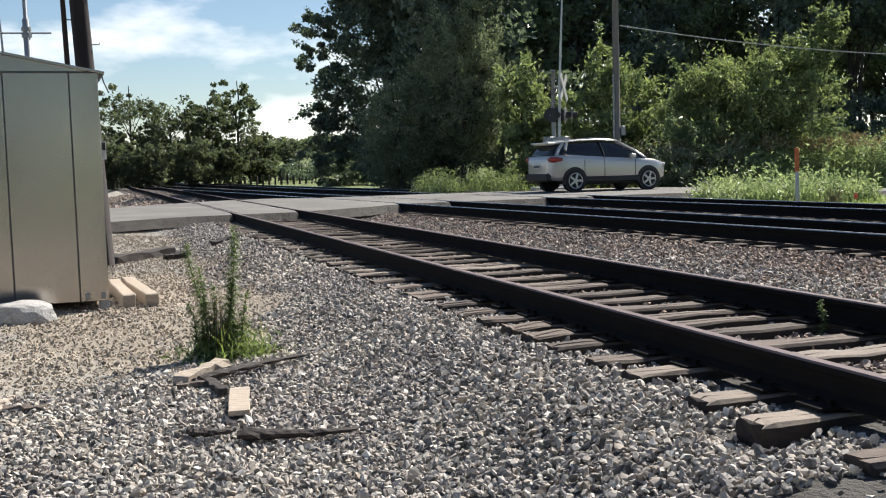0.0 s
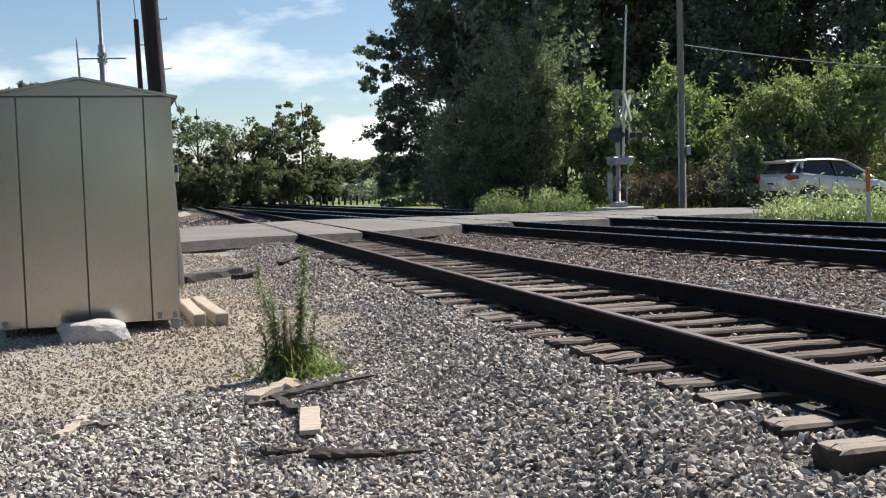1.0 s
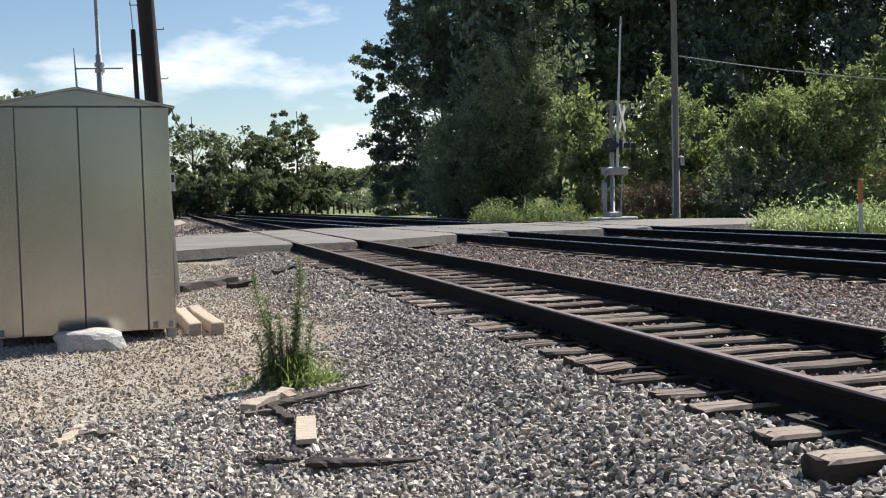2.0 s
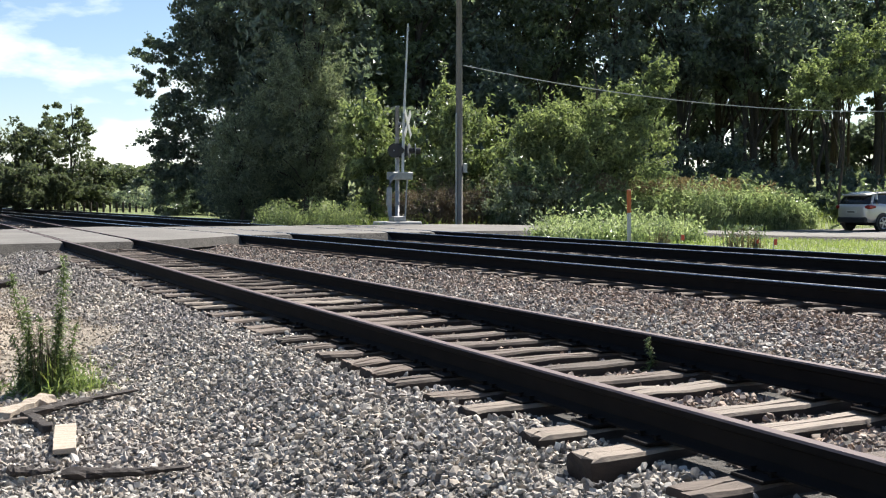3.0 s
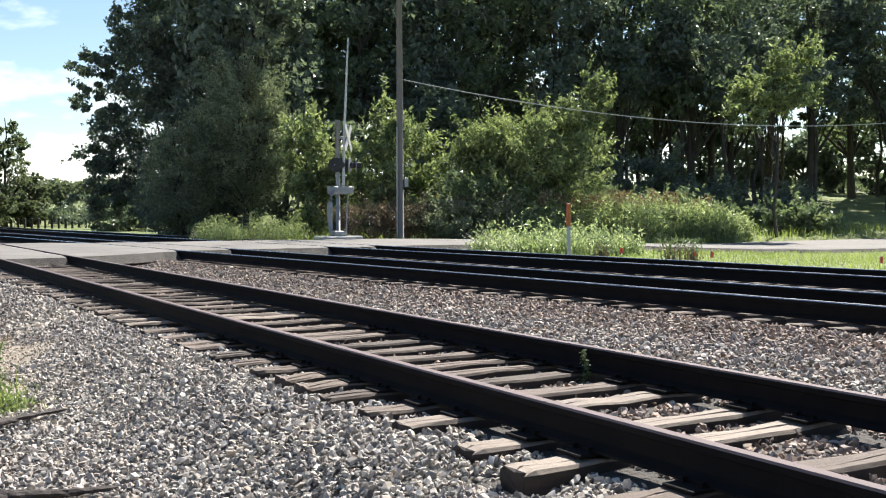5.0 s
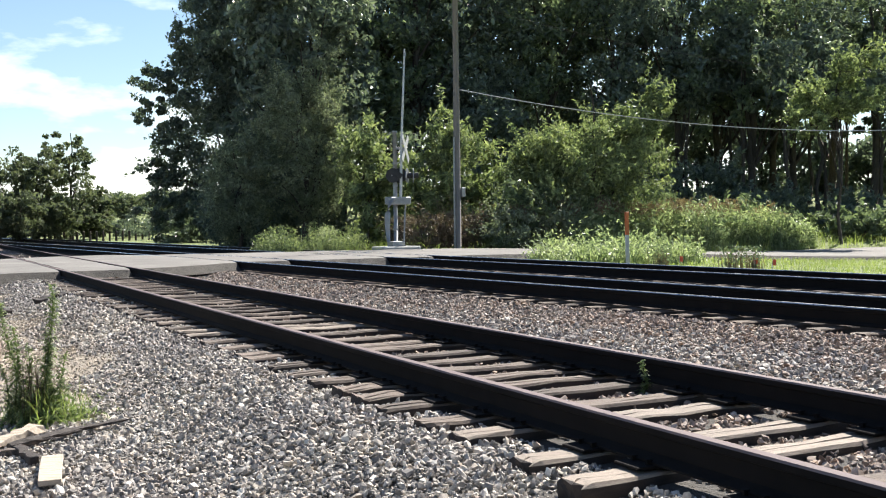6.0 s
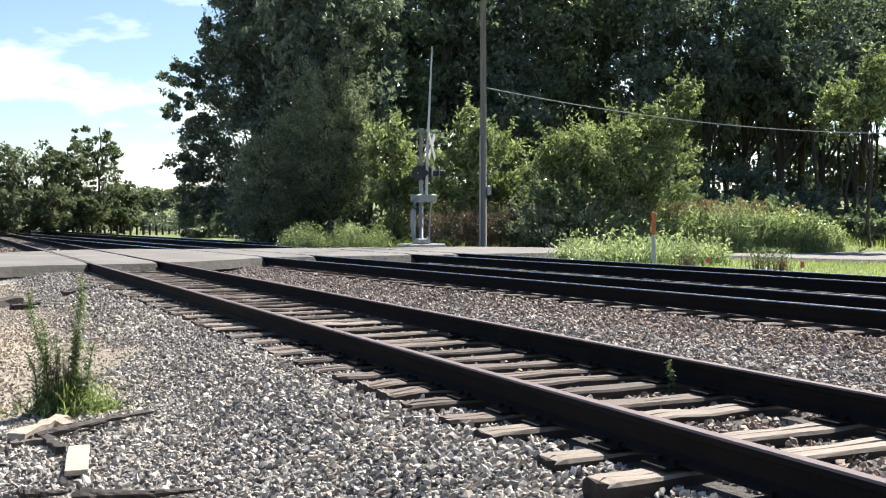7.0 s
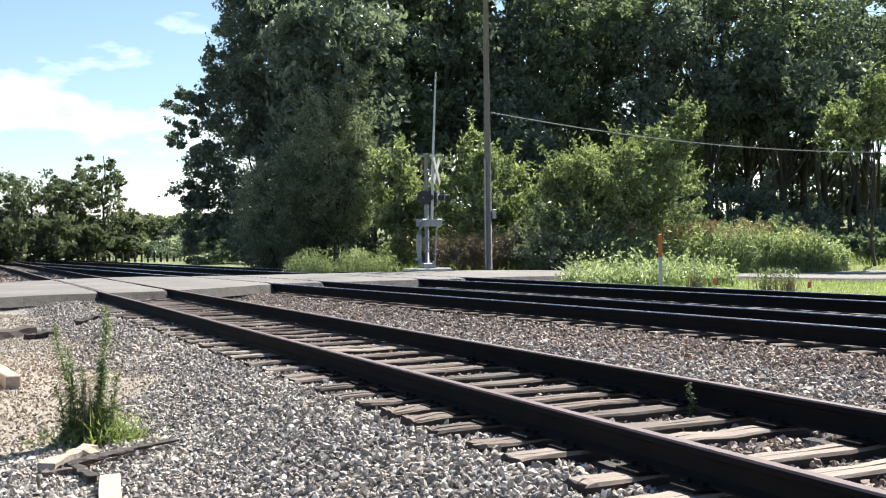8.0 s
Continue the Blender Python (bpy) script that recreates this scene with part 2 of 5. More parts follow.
def land(x, y):
    """The ground's height."""
    x, y = np.asarray(x, dtype=float), np.asarray(y, dtype=float)
    u = x - b1(y)                                  # across the main tracks
    z = np.full(np.broadcast(x, y).shape, -0.5)
    shoulder = -0.5 + 0.26 * smooth(-1.75, -0.62, x)              # the siding's ballast
    z = np.maximum(z, shoulder)
    z = np.where(x > -0.58, -0.235 - 0.015 * smooth(0.2, 0.6, x), z)
    z = np.where(x > 1.5, -0.25 + 0.015 * smooth(1.6, 2.1, x) - 0.12 * smooth(2.1, 3.0, x) * smooth(-0.75, -1.6, u) - 0.06 * smooth(-1.6, -0.85, u), z)
    z = np.where(u > -0.85, -0.295 - 0.08 * smooth(-0.6, -0.25, u), z)
    z = np.where(u > 4.27 + 1.512 + 0.6, -0.28, z)
    z = z - 0.11 * np.exp(-((x + 0.42) ** 2 + (y - 3.28) ** 2) / 0.05)   # washed out beside one tie end
    z = z - 0.07 * smooth(1.7, 2.2, u) * smooth(4.1, 3.6, u)
    # away from the tracks on the far side: falls with the road, then rises to the woods
    z = z - 0.42 * smooth(13.5, 31, x) * smooth(60, 20, y)
    z = z + 2.6 * smooth(36, 75, y + 0.35 * (x - 20)) * smooth(12, 30, x)
    z = z + 0.22 * smooth(-0.3, -3, x) * smooth(16.5, 22, y)     # the fill below the road
    near, far = road_near(x), road_far(x)
    bed = road_z(x) - 0.17
    on = smooth(near - 0.7, near + 0.1, y) * smooth(far + 1.2, far - 0.1, y)
    z = z * (1 - on) + bed * on
    z = z + 0.5 * smooth(-12, -40, x) + 5.0 * smooth(150, 700, np.hypot(x, y))
    return z


# ---------------------------------------------------------------- ground
def axis_steps(fine0, fine1, step, far0, far1):
    """Coordinates: even steps inside, ever longer ones outside."""
    a = list(np.arange(fine0, fine1 + 1e-6, step))
    s, q = step, fine1
    while q < far1:
        s *= 1.22
        q += s
        a.append(q)
    s, q = step, fine0
    while q > far0:
        s *= 1.22
        q -= s
        a.insert(0, q)
    return np.array(a)


def build_ground():
    xs, ys = axis_steps(-7, 16, 0.22, -1500, 1500), axis_steps(0, 40, 0.3, -900, 1900)
    gx, gy = np.meshgrid(xs, ys)
    gz = land(gx, gy)
    rng = np.random.default_rng(3)
    wob = rng.normal(0, 1, gz.shape) * 0.004 + 0.005 * np.sin(gx * 1.7 + 0.6 * gy) * np.sin(gy * 1.1) - 0.004
    near, far = road_near(gx), road_far(gx)
    on_road = (gy > near - 0.3) & (gy < far + 0.3)
    gz = gz + np.where(on_road, 0, wob)
    nx, ny = len(xs), len(ys)
    idx = np.arange(nx * ny).reshape(ny, nx)
    faces = np.stack([idx[:-1, :-1], idx[:-1, 1:], idx[1:, 1:], idx[1:, :-1]], -1).reshape(-1, 4)
    cx, cy = (gx[:-1, :-1] + gx[1:, 1:]).ravel() / 2, (gy[:-1, :-1] + gy[1:, 1:]).ravel() / 2
    u = cx - b1(cy)
    jit = 0.25 * np.sin(cx * 3.1 + cy * 1.7) + 0.2 * np.sin(cy * 4.3 - cx)
    index = np.zeros(len(cx), dtype=int)                            # 0 yard gravel
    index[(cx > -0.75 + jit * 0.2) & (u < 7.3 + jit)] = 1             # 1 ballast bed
    index[(u >= 7.3 + jit) | (cy > 95) | (cx < -26 + jit * 4) | (cy < -14)] = 2   # 2 grass
    index[(cy > 36.5) & (cx < -0.8) & (cx > -26)] = 0
    index[(cy > 50) & (cx < -1.5 - 0.05 * (cy - 50) + jit)] = 2
    index[(index == 0) & (cx > -1.3 - 5.0 * smooth(7.4, 6.6, cy) + 0.5 * jit) & (cy < 22) & (cy > -7) & (cx > -7.5 + jit)] = 3   # 3 under the coarse stones
    index[(index == 0) & (((cx + 2.4) / 1.5) ** 2 + ((cy - 11.6) / 3.6) ** 2 + jit < 1)] = 4   # 4 trodden sand
    m0, nt, p = material("yard_gravel")
    v = coords(nt)
    big, mid, fine = noise_tex(nt, v, 0.45, 4), noise_tex(nt, v, 4, 4), noise_tex(nt, v, 60, 4, 0.75)
    col = ramp(nt, big, [(0.35, (0.3, 0.29, 0.275)), (0.62, (0.42, 0.37, 0.3))])
    col = blend(nt, 1.0, col, ramp(nt, mid, [(0.3, (0.8, 0.8, 0.8)), (0.7, (1.15, 1.13, 1.1))]), "MULTIPLY")
    col = blend(nt, 1.0, col, ramp(nt, fine, [(0.3, (0.5, 0.5, 0.5)), (0.65, (1.25, 1.25, 1.25))]), "MULTIPLY")
    nt.links.new(col, p.inputs["Base Color"])
    p.inputs["Roughness"].default_value = 0.95
    bump(nt, fine, p, 0.8, 0.02)
    # fines darkened further to hold the shade between stones and beside the rails
    m1 = surface("gap_shade_ballast_fines", (0.035, 0.032, 0.029), (0.09, 0.08, 0.07), 2, 0.95, 0, 30, 1.0, 0.03)
    m2 = surface("grass_turf", (0.1, 0.14, 0.04), (0.22, 0.25, 0.08), 0.8, 0.95, 0, 25, 1.0, 0.05)
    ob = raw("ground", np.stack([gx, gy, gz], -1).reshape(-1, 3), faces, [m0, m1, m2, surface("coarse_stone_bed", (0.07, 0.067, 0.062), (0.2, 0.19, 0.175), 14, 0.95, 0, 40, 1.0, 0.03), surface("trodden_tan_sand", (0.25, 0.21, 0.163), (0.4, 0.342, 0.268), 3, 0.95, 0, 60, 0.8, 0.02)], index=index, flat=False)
    tagged(ob, "gravel yard, ballast bed and green turf in one sheet", "ground", kind="structure")


build_ground()


# ---------------------------------------------------------------- stones
def hull(points):
    """The triangles round points that all lie on their hull, wound outward."""
    tris, mid = [], points.mean(0)
    for i, j, k in itertools.combinations(range(len(points)), 3):
        n = np.cross(points[j] - points[i], points[k] - points[i])
        d = (points - points[i]) @ n
        d[[i, j, k]] = 0
        if (d <= 1e-9).all() or (d >= -1e-9).all():
            tris.append((i, j, k) if n @ (points[i] - mid) > 0 else (i, k, j))
    return tris


def stone_shapes(corners, count, seed):
    """Sharp-edged crushed stones: corners spread over a rounded block."""
    rng = np.random.default_rng(seed)
    shapes, faces = [], []
    while len(shapes) < count:
        v = rng.normal(size=(corners, 3))
        for _ in range(12):                         # spread the corners apart
            v /= np.linalg.norm(v, axis=1)[:, None]
            d = v[:, None] - v[None]
            v = v + 0.12 * (d / (np.linalg.norm(d, axis=2)[:, :, None] ** 3 + 0.05)).sum(1) / corners * 3
        v /= (np.abs(v) ** 3.5).sum(1)[:, None] ** (1 / 3.5)
        v *= rng.uniform(0.88, 1.1, (corners, 1))
        f = hull(v)
        if len(f) == 2 * corners - 4:
            shapes.append(v)
            faces.append(f)
    return np.array(shapes), np.array(faces)


STONES = stone_shapes(9, 14, 5)
CHIPS = stone_shapes(7, 12, 6)


def scatter(name, xy, size, mat, seed, label, flat=0.72, sink=0.2, parent=None, category="gravel", chips=False):
    """Loose stones at the points xy, resting on the land."""
    rng = np.random.default_rng(seed)
    n = len(xy)
    s = rng.uniform(*size, n) * rng.choice([0.75, 1.0, 1.0, 1.25], n) / 2
    s = s * 0.74
    sc = np.stack([s * rng.uniform(0.95, 1.6, n), s, s * rng.uniform(0.36, 0.68, n)], -1)
    q = rng.normal(size=(n, 4))
    q[:, 1:3] *= 0.55                               # stones lie on their flats, more or less
    q /= np.linalg.norm(q, axis=1)[:, None]
    w, x, y, z = q.T
    R = np.stack([1 - 2 * (y * y + z * z), 2 * (x * y - w * z), 2 * (x * z + w * y), 2 * (x * y + w * z), 1 - 2 * (x * x + z * z), 2 * (y * z - w * x), 2 * (x * z - w * y), 2 * (y * z + w * x), 1 - 2 * (x * x + y * y)], -1).reshape(n, 3, 3)
    shapes, sf = CHIPS if chips else STONES
    kind = rng.integers(0, len(shapes), n)
    base = shapes[kind] * sc[:, None, :]
    v = np.einsum("nij,nkj->nki", R, base)
    pos = np.stack([xy[:, 0], xy[:, 1], land(xy[:, 0], xy[:, 1]) + s * (rng.uniform(-sink, 0.75, n) + 0.7 * (rng.uniform(size=n) < 0.3))], -1)
    v = v + pos[:, None, :]
    f = (sf[kind] + shapes.shape[1] * np.arange(n)[:, None, None]).reshape(-1, 3)
    ob = raw(name, v.reshape(-1, 3), f, mat, parent)
    return tagged(ob, label, category, kind="stuff")


def points(x0, x1, y0, y1, density, seed, keep=None):
    rng = np.random.default_rng(seed)
    n = int((x1 - x0) * (y1 - y0) * density)
    p = np.stack([rng.uniform(x0, x1, n), rng.uniform(y0, y1, n)], -1)
    return p[keep(p[:, 0], p[:, 1])] if keep is not None else p


def off_road(x, y):
    return (y < road_near(x) - 0.25) | (y > road_far(x) + 0.4)


SIDING_NEAR = [0.3, 0.9, 1.45, 2.0, 2.63, 3.36, 3.79, 4.45, 4.87, 5.39, 5.81, 6.19, 6.62, 7.15, 7.58, 8.19, 8.56]   # tie by tie near the camera


def tie_rows(near, spans, seed):
    rng = random.Random(seed)
    ys = list(near)
    for y0, y1 in spans:
        y = y0
        while y < y1:
            ys.append(y)
            y += rng.uniform(0.47, 0.6)
    return ys


SIDING_TIES = tie_rows(SIDING_NEAR, [(9.06, 23.9), (34.6, 74), (-3.7, 0.0)], 2)


def off_ties(x, y):
    """Keeps most stones off the siding's tie tops."""
    d = np.abs(np.asarray(y)[:, None] - np.array(SIDING_TIES)[None, :]).min(1)
    rng = np.random.default_rng(len(d))
    return ~((d < 0.13) & (x > -0.46) & (x < 2.04)) | (rng.uniform(size=len(d)) < np.where(x > 0.1, 0.38, np.where(y > 4.7, 0.25, 0.05)))


def build_stones():
    def coarse(x, y):
        """The tumbled shoulder, its lower edge uneven."""
        return x > -1.5 - 5.0 * smooth(7.5 + 0.3 * np.sin(2.1 * x), 6.5, y) + 0.3 * np.sin(1.3 * y) + 0.15 * np.sin(3.7 * y + 1)
    def seen(x, y):
        return (y > 0.62 * (x + 3.2) - 1.0) & (y > 2.2 - 0.9 * (x + 5)) & off_road(x, y) & off_ties(x, y)
    a = points(-4.7, 0.1, 2.6, 12, 1850, 11, lambda x, y: coarse(x, y) & seen(x, y) & (x < -0.1))
    scatter("shoulder_ballast", a[a[:, 1] < 6.2], (0.024, 0.052), M_BALLAST, 12, "coarse grey crushed stone ballast on the siding's shoulder")
    scatter("middle_shoulder_ballast", a[a[:, 1] >= 6.2], (0.024, 0.052), M_BALLAST, 34, "coarse grey crushed stone ballast further along the shoulder", chips=True)
    a2 = points(-2.4, 0.1, 12, 23.6, 640, 13, lambda x, y: coarse(x, y) & seen(x, y))
    scatter("far_shoulder_ballast", a2, (0.03, 0.065), M_BALLAST, 14, "coarse grey crushed stone ballast near the crossing", chips=True)
    b = points(0.02, 2.3, 1.0, 24.2, 720, 15, lambda x, y: seen(x, y) & (np.abs(x - 0.036) > 0.1) & (np.abs(x - 1.543) > 0.1))
    for name, part_of, seed, cheap in (("siding_ballast", b[b[:, 1] < 8], 16, False), ("far_siding_ballast", b[b[:, 1] >= 8], 28, True)):
        scatter(name, part_of, (0.03, 0.06), M_BALLAST_RUSTY, seed, "brownish crushed stone between the siding's rails", sink=0.3, chips=cheap)
    c = points(2.0, 7.0, 2.5, 26.4, 760, 17, lambda x, y: (x - b1(y) < 0.0) & seen(x, y) & (np.sin(x * 91.7 + y * 57.3) > 1.5 * smooth(9, 17, y) - 1.0))
    w = np.random.default_rng(4).uniform(size=len(c)) < smooth(-2.6, -0.8, c[:, 0] - b1(c[:, 1])) * 0.7 + 0.3 + 0.3 * smooth(8, 16, c[:, 1])
    near = c[:, 1] < 8
    for name, part_of, mat, seed, cheap, what in (("middle_ballast", c[~w & near], M_BALLAST, 18, False, "grey crushed stone ballast between siding and main track"),
                                                  ("far_middle_ballast", c[~w & ~near], M_BALLAST, 29, True, "grey crushed stone ballast between the tracks towards the crossing"),
                                                  ("rusty_middle_ballast", c[w & near], M_BALLAST_RUSTY, 19, False, "rust-stained crushed stone ballast beside the main track"),
                                                  ("far_rusty_ballast", c[w & ~near], M_BALLAST_RUSTY, 30, True, "rust-stained crushed stone ballast towards the crossing")):
        scatter(name, part_of, (0.034, 0.066), mat, seed, what, chips=cheap)
    o = points(-9, 2.2, -7, 3.4, 95, 32, lambda x, y: ~((y > 0.62 * (x + 3.2) - 1.0) & (y > 2.2 - 0.9 * (x + 5))) | (x < -4.7) | ((x < 0.0) & (y < 2.6)))
    scatter("near_yard_stones", o, (0.03, 0.06), M_BALLAST, 33, "loose grey stones over the near yard", chips=True)
    d = points(4.0, 13.5, 5, 26.4, 70, 20, lambda x, y: (((x - b1(y) > 0.1) & (x - b1(y) < 1.4)) | ((x - b1(y) > 5.9) & (x - b1(y) < 6.7))) & seen(x, y))
    scatter("main_ballast", d, (0.05, 0.08), M_BALLAST_RUSTY, 21, "crushed stone ballast between the main tracks' rails", sink=0.6)
    e = points(-5.4, -0.6, 3.0, 22.4, 660, 22, lambda x, y: ~coarse(x, y) & off_road(x, y) & (x > -4.6 - 0.1 * (y - 3)) & ((y < 12.5) | (x > -3.2)) & ((((x + 2.4) / 1.4) ** 2 + ((y - 11.6) / 3.4) ** 2 > 1) | (np.sin(x * 77.7 + y * 43.1) > -0.7)))
    scatter("yard_chippings", e, (0.018, 0.042), M_CHIP, 23, "fine grey stone chippings on the trodden yard", sink=0.4, chips=True)
    e2 = points(-5.0, -0.8, 2.6, 9.5, 60, 24, lambda x, y: ~coarse(x, y) & (y < 7 + 1.5 * np.sin(2 * x)))
    scatter("loose_stones", e2, (0.035, 0.06), M_BALLAST, 25, "loose grey stones strewn over the yard")
    g = points(-6, 4, 34.6, 60, 40, 26, lambda x, y: (x > -3) & off_road(x, y))
    scatter("distant_ballast", g, (0.07, 0.12), M_BALLAST_RUSTY, 27, "crushed stone ballast beyond the road crossing", chips=True)


build_stones()


# ---------------------------------------------------------------- tracks
def rail_mesh(y0, y1, top, tall=1.0):
    """A flat-bottomed rail along Y, its head's top at z = 0."""
    half = [(0.070, -0.166), (0.070, -0.155), (0.030, -0.142), (0.009, -0.13), (0.009, -0.050), (0.034, -0.040), (0.036, -0.010), (0.028, 0.0)]
    half = [(x, z * tall) for x, z in half]
    prof = half + [(-x, z) for x, z in reversed(half)]
    bm = bmesh.new()
    n = max(2, int((y1 - y0) / 6))
    rings = [[bm.verts.new((x, y0 + (y1 - y0) * i / n, z)) for x, z in prof] for i in range(n + 1)]
    k = len(prof)
    for r0, r1 in zip(rings, rings[1:]):
        for j in range(k):
            f = bm.faces.new((r0[j], r1[j], r1[(j + 1) % k], r0[(j + 1) % k]))
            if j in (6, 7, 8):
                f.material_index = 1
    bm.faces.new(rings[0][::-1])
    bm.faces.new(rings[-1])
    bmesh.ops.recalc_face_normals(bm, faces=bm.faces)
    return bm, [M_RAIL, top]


def tie_data(seed, mat, length=2.48):
    """A worn sleeper: chipped ends and a slightly hollowed top."""
    rng = random.Random(seed)
    bm = bmesh.new()
    xs = [-length / 2, -length / 2 + 0.06, -1.0, -0.8, -0.5, -0.25, 0, 0.25, 0.5, 0.8, 1.0, length / 2 - 0.06, length / 2]
    rows = []
    for x in xs:
        w = 0.098 + rng.uniform(-0.012, 0.008)
        h = rng.uniform(-0.012, 0.004)
        split = rng.uniform(-0.3, 0.3)
        rows.append([bm.verts.new((x + rng.uniform(-0.015, 0.015), s * w, z + (h + rng.uniform(-0.006, 0.002) if z > -0.1 else 0))) for s, z in ((-1, -0.17), (-1, -0.016), (-0.86, 0), (split - 0.05, -0.001), (split, -0.009), (split + 0.05, 0), (0.86, 0), (1, -0.016), (1, -0.17))])
    for a, b in zip(rows, rows[1:]):
        for j in range(9):
            f = bm.faces.new((a[j], a[(j + 1) % 9], b[(j + 1) % 9], b[j]))
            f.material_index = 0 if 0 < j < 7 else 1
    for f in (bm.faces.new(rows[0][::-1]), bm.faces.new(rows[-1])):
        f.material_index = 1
    bmesh.ops.recalc_face_normals(bm, faces=bm.faces)
    me = bpy.data.meshes.new("tie")
    bm.to_mesh(me)
    bm.free()
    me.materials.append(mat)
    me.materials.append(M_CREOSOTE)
    return me


TIES = [tie_data(i, M_TIE) for i in range(5)]
M_TIE_MAIN = surface("oiled_tie_wood", (0.05, 0.038, 0.03), (0.15, 0.108, 0.082), 5, 0.85, 0, 30, 0.6, 0.006, stretch=(1.2, 14, 8), per="object", spread=0.3)
TIES_MAIN = [tie_data(i + 20, M_TIE_MAIN) for i in range(4)]
TIES_PALE = [tie_data(i + 9, M_TIE_FRESH) for i in range(2)]


def plate_data():
    bm = bmesh.new()
    box(bm, -0.17, -0.09, -0.022, 0.17, 0.09, -0.006, 0.003)
    for x, y in ((-0.09, -0.06), (0.09, 0.06), (-0.09, 0.05), (0.09, -0.05)):
        box(bm, x - 0.009, y - 0.009, -0.01, x + 0.009, y + 0.009, 0.012)
        box(bm, x - 0.016, y - 0.014, 0.012, x + 0.016, y + 0.014, 0.02)
    me = bpy.data.meshes.new("tie_plate")
    bm.to_mesh(me)
    bm.free()
    me.materials.append(M_RAIL)
    return me


PLATE = plate_data()


def track(label, m, ys, rail_span, top, seed, plates=False):
    """A track along its own Y: the centre line at x = 0."""
    tr = thing("railway_track", label, "railway track", m, kind="structure")
    for x in (-0.7535, 0.7535):
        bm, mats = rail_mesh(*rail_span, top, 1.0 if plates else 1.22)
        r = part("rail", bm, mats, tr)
        r.location.x = x
    rng = random.Random(seed)
    for i, y in enumerate(ys):
        pale = rng.random() < 0.03 or (plates and y in (3.36, 3.79, 4.45))
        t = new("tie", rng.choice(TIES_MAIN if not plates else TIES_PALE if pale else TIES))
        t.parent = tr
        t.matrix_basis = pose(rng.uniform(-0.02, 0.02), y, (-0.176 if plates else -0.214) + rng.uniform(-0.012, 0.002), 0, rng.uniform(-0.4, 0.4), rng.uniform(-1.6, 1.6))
        if plates and y < 9:
            for x in (-0.7535, 0.7535):
                p = new("tie_plate", PLATE)
                p.parent = tr
                p.location = (x, y, -0.158)
    return tr


SIDING = track("rusty siding track on weathered wooden ties", pose(0.79, 0, 0), SIDING_TIES, (-4, 76), M_RAIL_TOP, 2, True)


def main_track(offset, label, seed):
    c = math.cos(radians(MAIN_TURN))
    x0 = 6.754 + 0.036 + offset + 0.7535 / c
    return track(label, pose(x0, 0, -0.04, 0, 0, MAIN_TURN), tie_rows([], [(1, 26.6), (35, 70)], seed), (-6, 150), M_RAIL_BRIGHT, seed)


MAIN_NEAR = main_track(0.0, "main line track with polished rail heads on dark ties", 3)
MAIN_FAR = main_track(4.27, "far main line track with polished rail heads", 4)


# ---------------------------------------------------------------- road and crossing
def road_panel(x_left, x_right, name="panel", nx=8, ny=26, parent=None):
    """A slab between two lines x(y), from the road's near to its far edge."""
    rng = np.random.default_rng(int(abs(x_left(28) * 97 + 31)))
    s, t = np.meshgrid(np.linspace(0, 1, nx), np.linspace(0, 1, ny))
    xm = x_left(28) * (1 - s) + x_right(28) * s
    y = road_near(xm) * (1 - t) + road_far(xm) * t
    rag = rng.normal(0, 0.07, nx)
    y = y + np.where(t == 0, 1, 0) * rag[None, :] - np.where(t == 1, 1, 0) * rag[None, :]
    x = x_left(y) * (1 - s) + x_right(y) * s
    z = road_z(x) + rng.normal(0, 0.003, x.shape)
    z = np.where((t == 0) | (t == 1), z - 0.03, z)
    top = np.stack([x, y, z], -1).reshape(-1, 3)
    bot = top.copy()
    bot[:, 2] -= 0.2
    bot[:, 1] += np.where(t == 0, -0.34, np.where(t == 1, 0.3, 0)).ravel()
    idx = np.arange(nx * ny).reshape(ny, nx)
    f = [np.stack([idx[:-1, :-1], idx[:-1, 1:], idx[1:, 1:], idx[1:, :-1]], -1).reshape(-1, 4)]
    n = nx * ny
    loops = [(idx[0, :], False), (idx[-1, :], True), (idx[:, 0], True), (idx[:, -1], False)]
    for line, flip in loops:
        a, b = line[:-1], line[1:]
        q = np.stack([a, a + n, b + n, b] if not flip else [b, b + n, a + n, a], -1)
        f.append(q)
    sides = sum(len(q) for q in f[1:])
    faces = np.concatenate(f)
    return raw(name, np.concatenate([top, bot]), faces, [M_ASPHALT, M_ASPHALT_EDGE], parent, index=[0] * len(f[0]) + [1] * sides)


def build_road():
    rd = thing("road", "sun-bleached asphalt road over a level crossing with broken edges", "road", kind="structure")
    lines = []
    for c in (0.036, 0.036 + 1.507):
        lines.append(lambda y, c=c: c + 0 * np.asarray(y, dtype=float))
    for off in (0, 1.512, 4.27, 5.782):
        lines.append(lambda y, off=off: b1(y) + 0.036 + off)
    flat = lambda c: (lambda y: c + 0 * np.asarray(y, dtype=float))
    shift = lambda g, d: (lambda y: g(y) + d)
    road_panel(flat(-45), shift(lines[0], -0.045), "roadway", 60, 26, rd)
    for i in range(5):
        inner = i % 2 == 0
        road_panel(shift(lines[i], 0.10 if inner else 0.045), shift(lines[i + 1], -0.10 if inner else -0.045), "crossing_panel", 8, 26, rd)
    road_panel(shift(lines[5], 0.045), flat(130), "roadway", 110, 26, rd)


build_road()


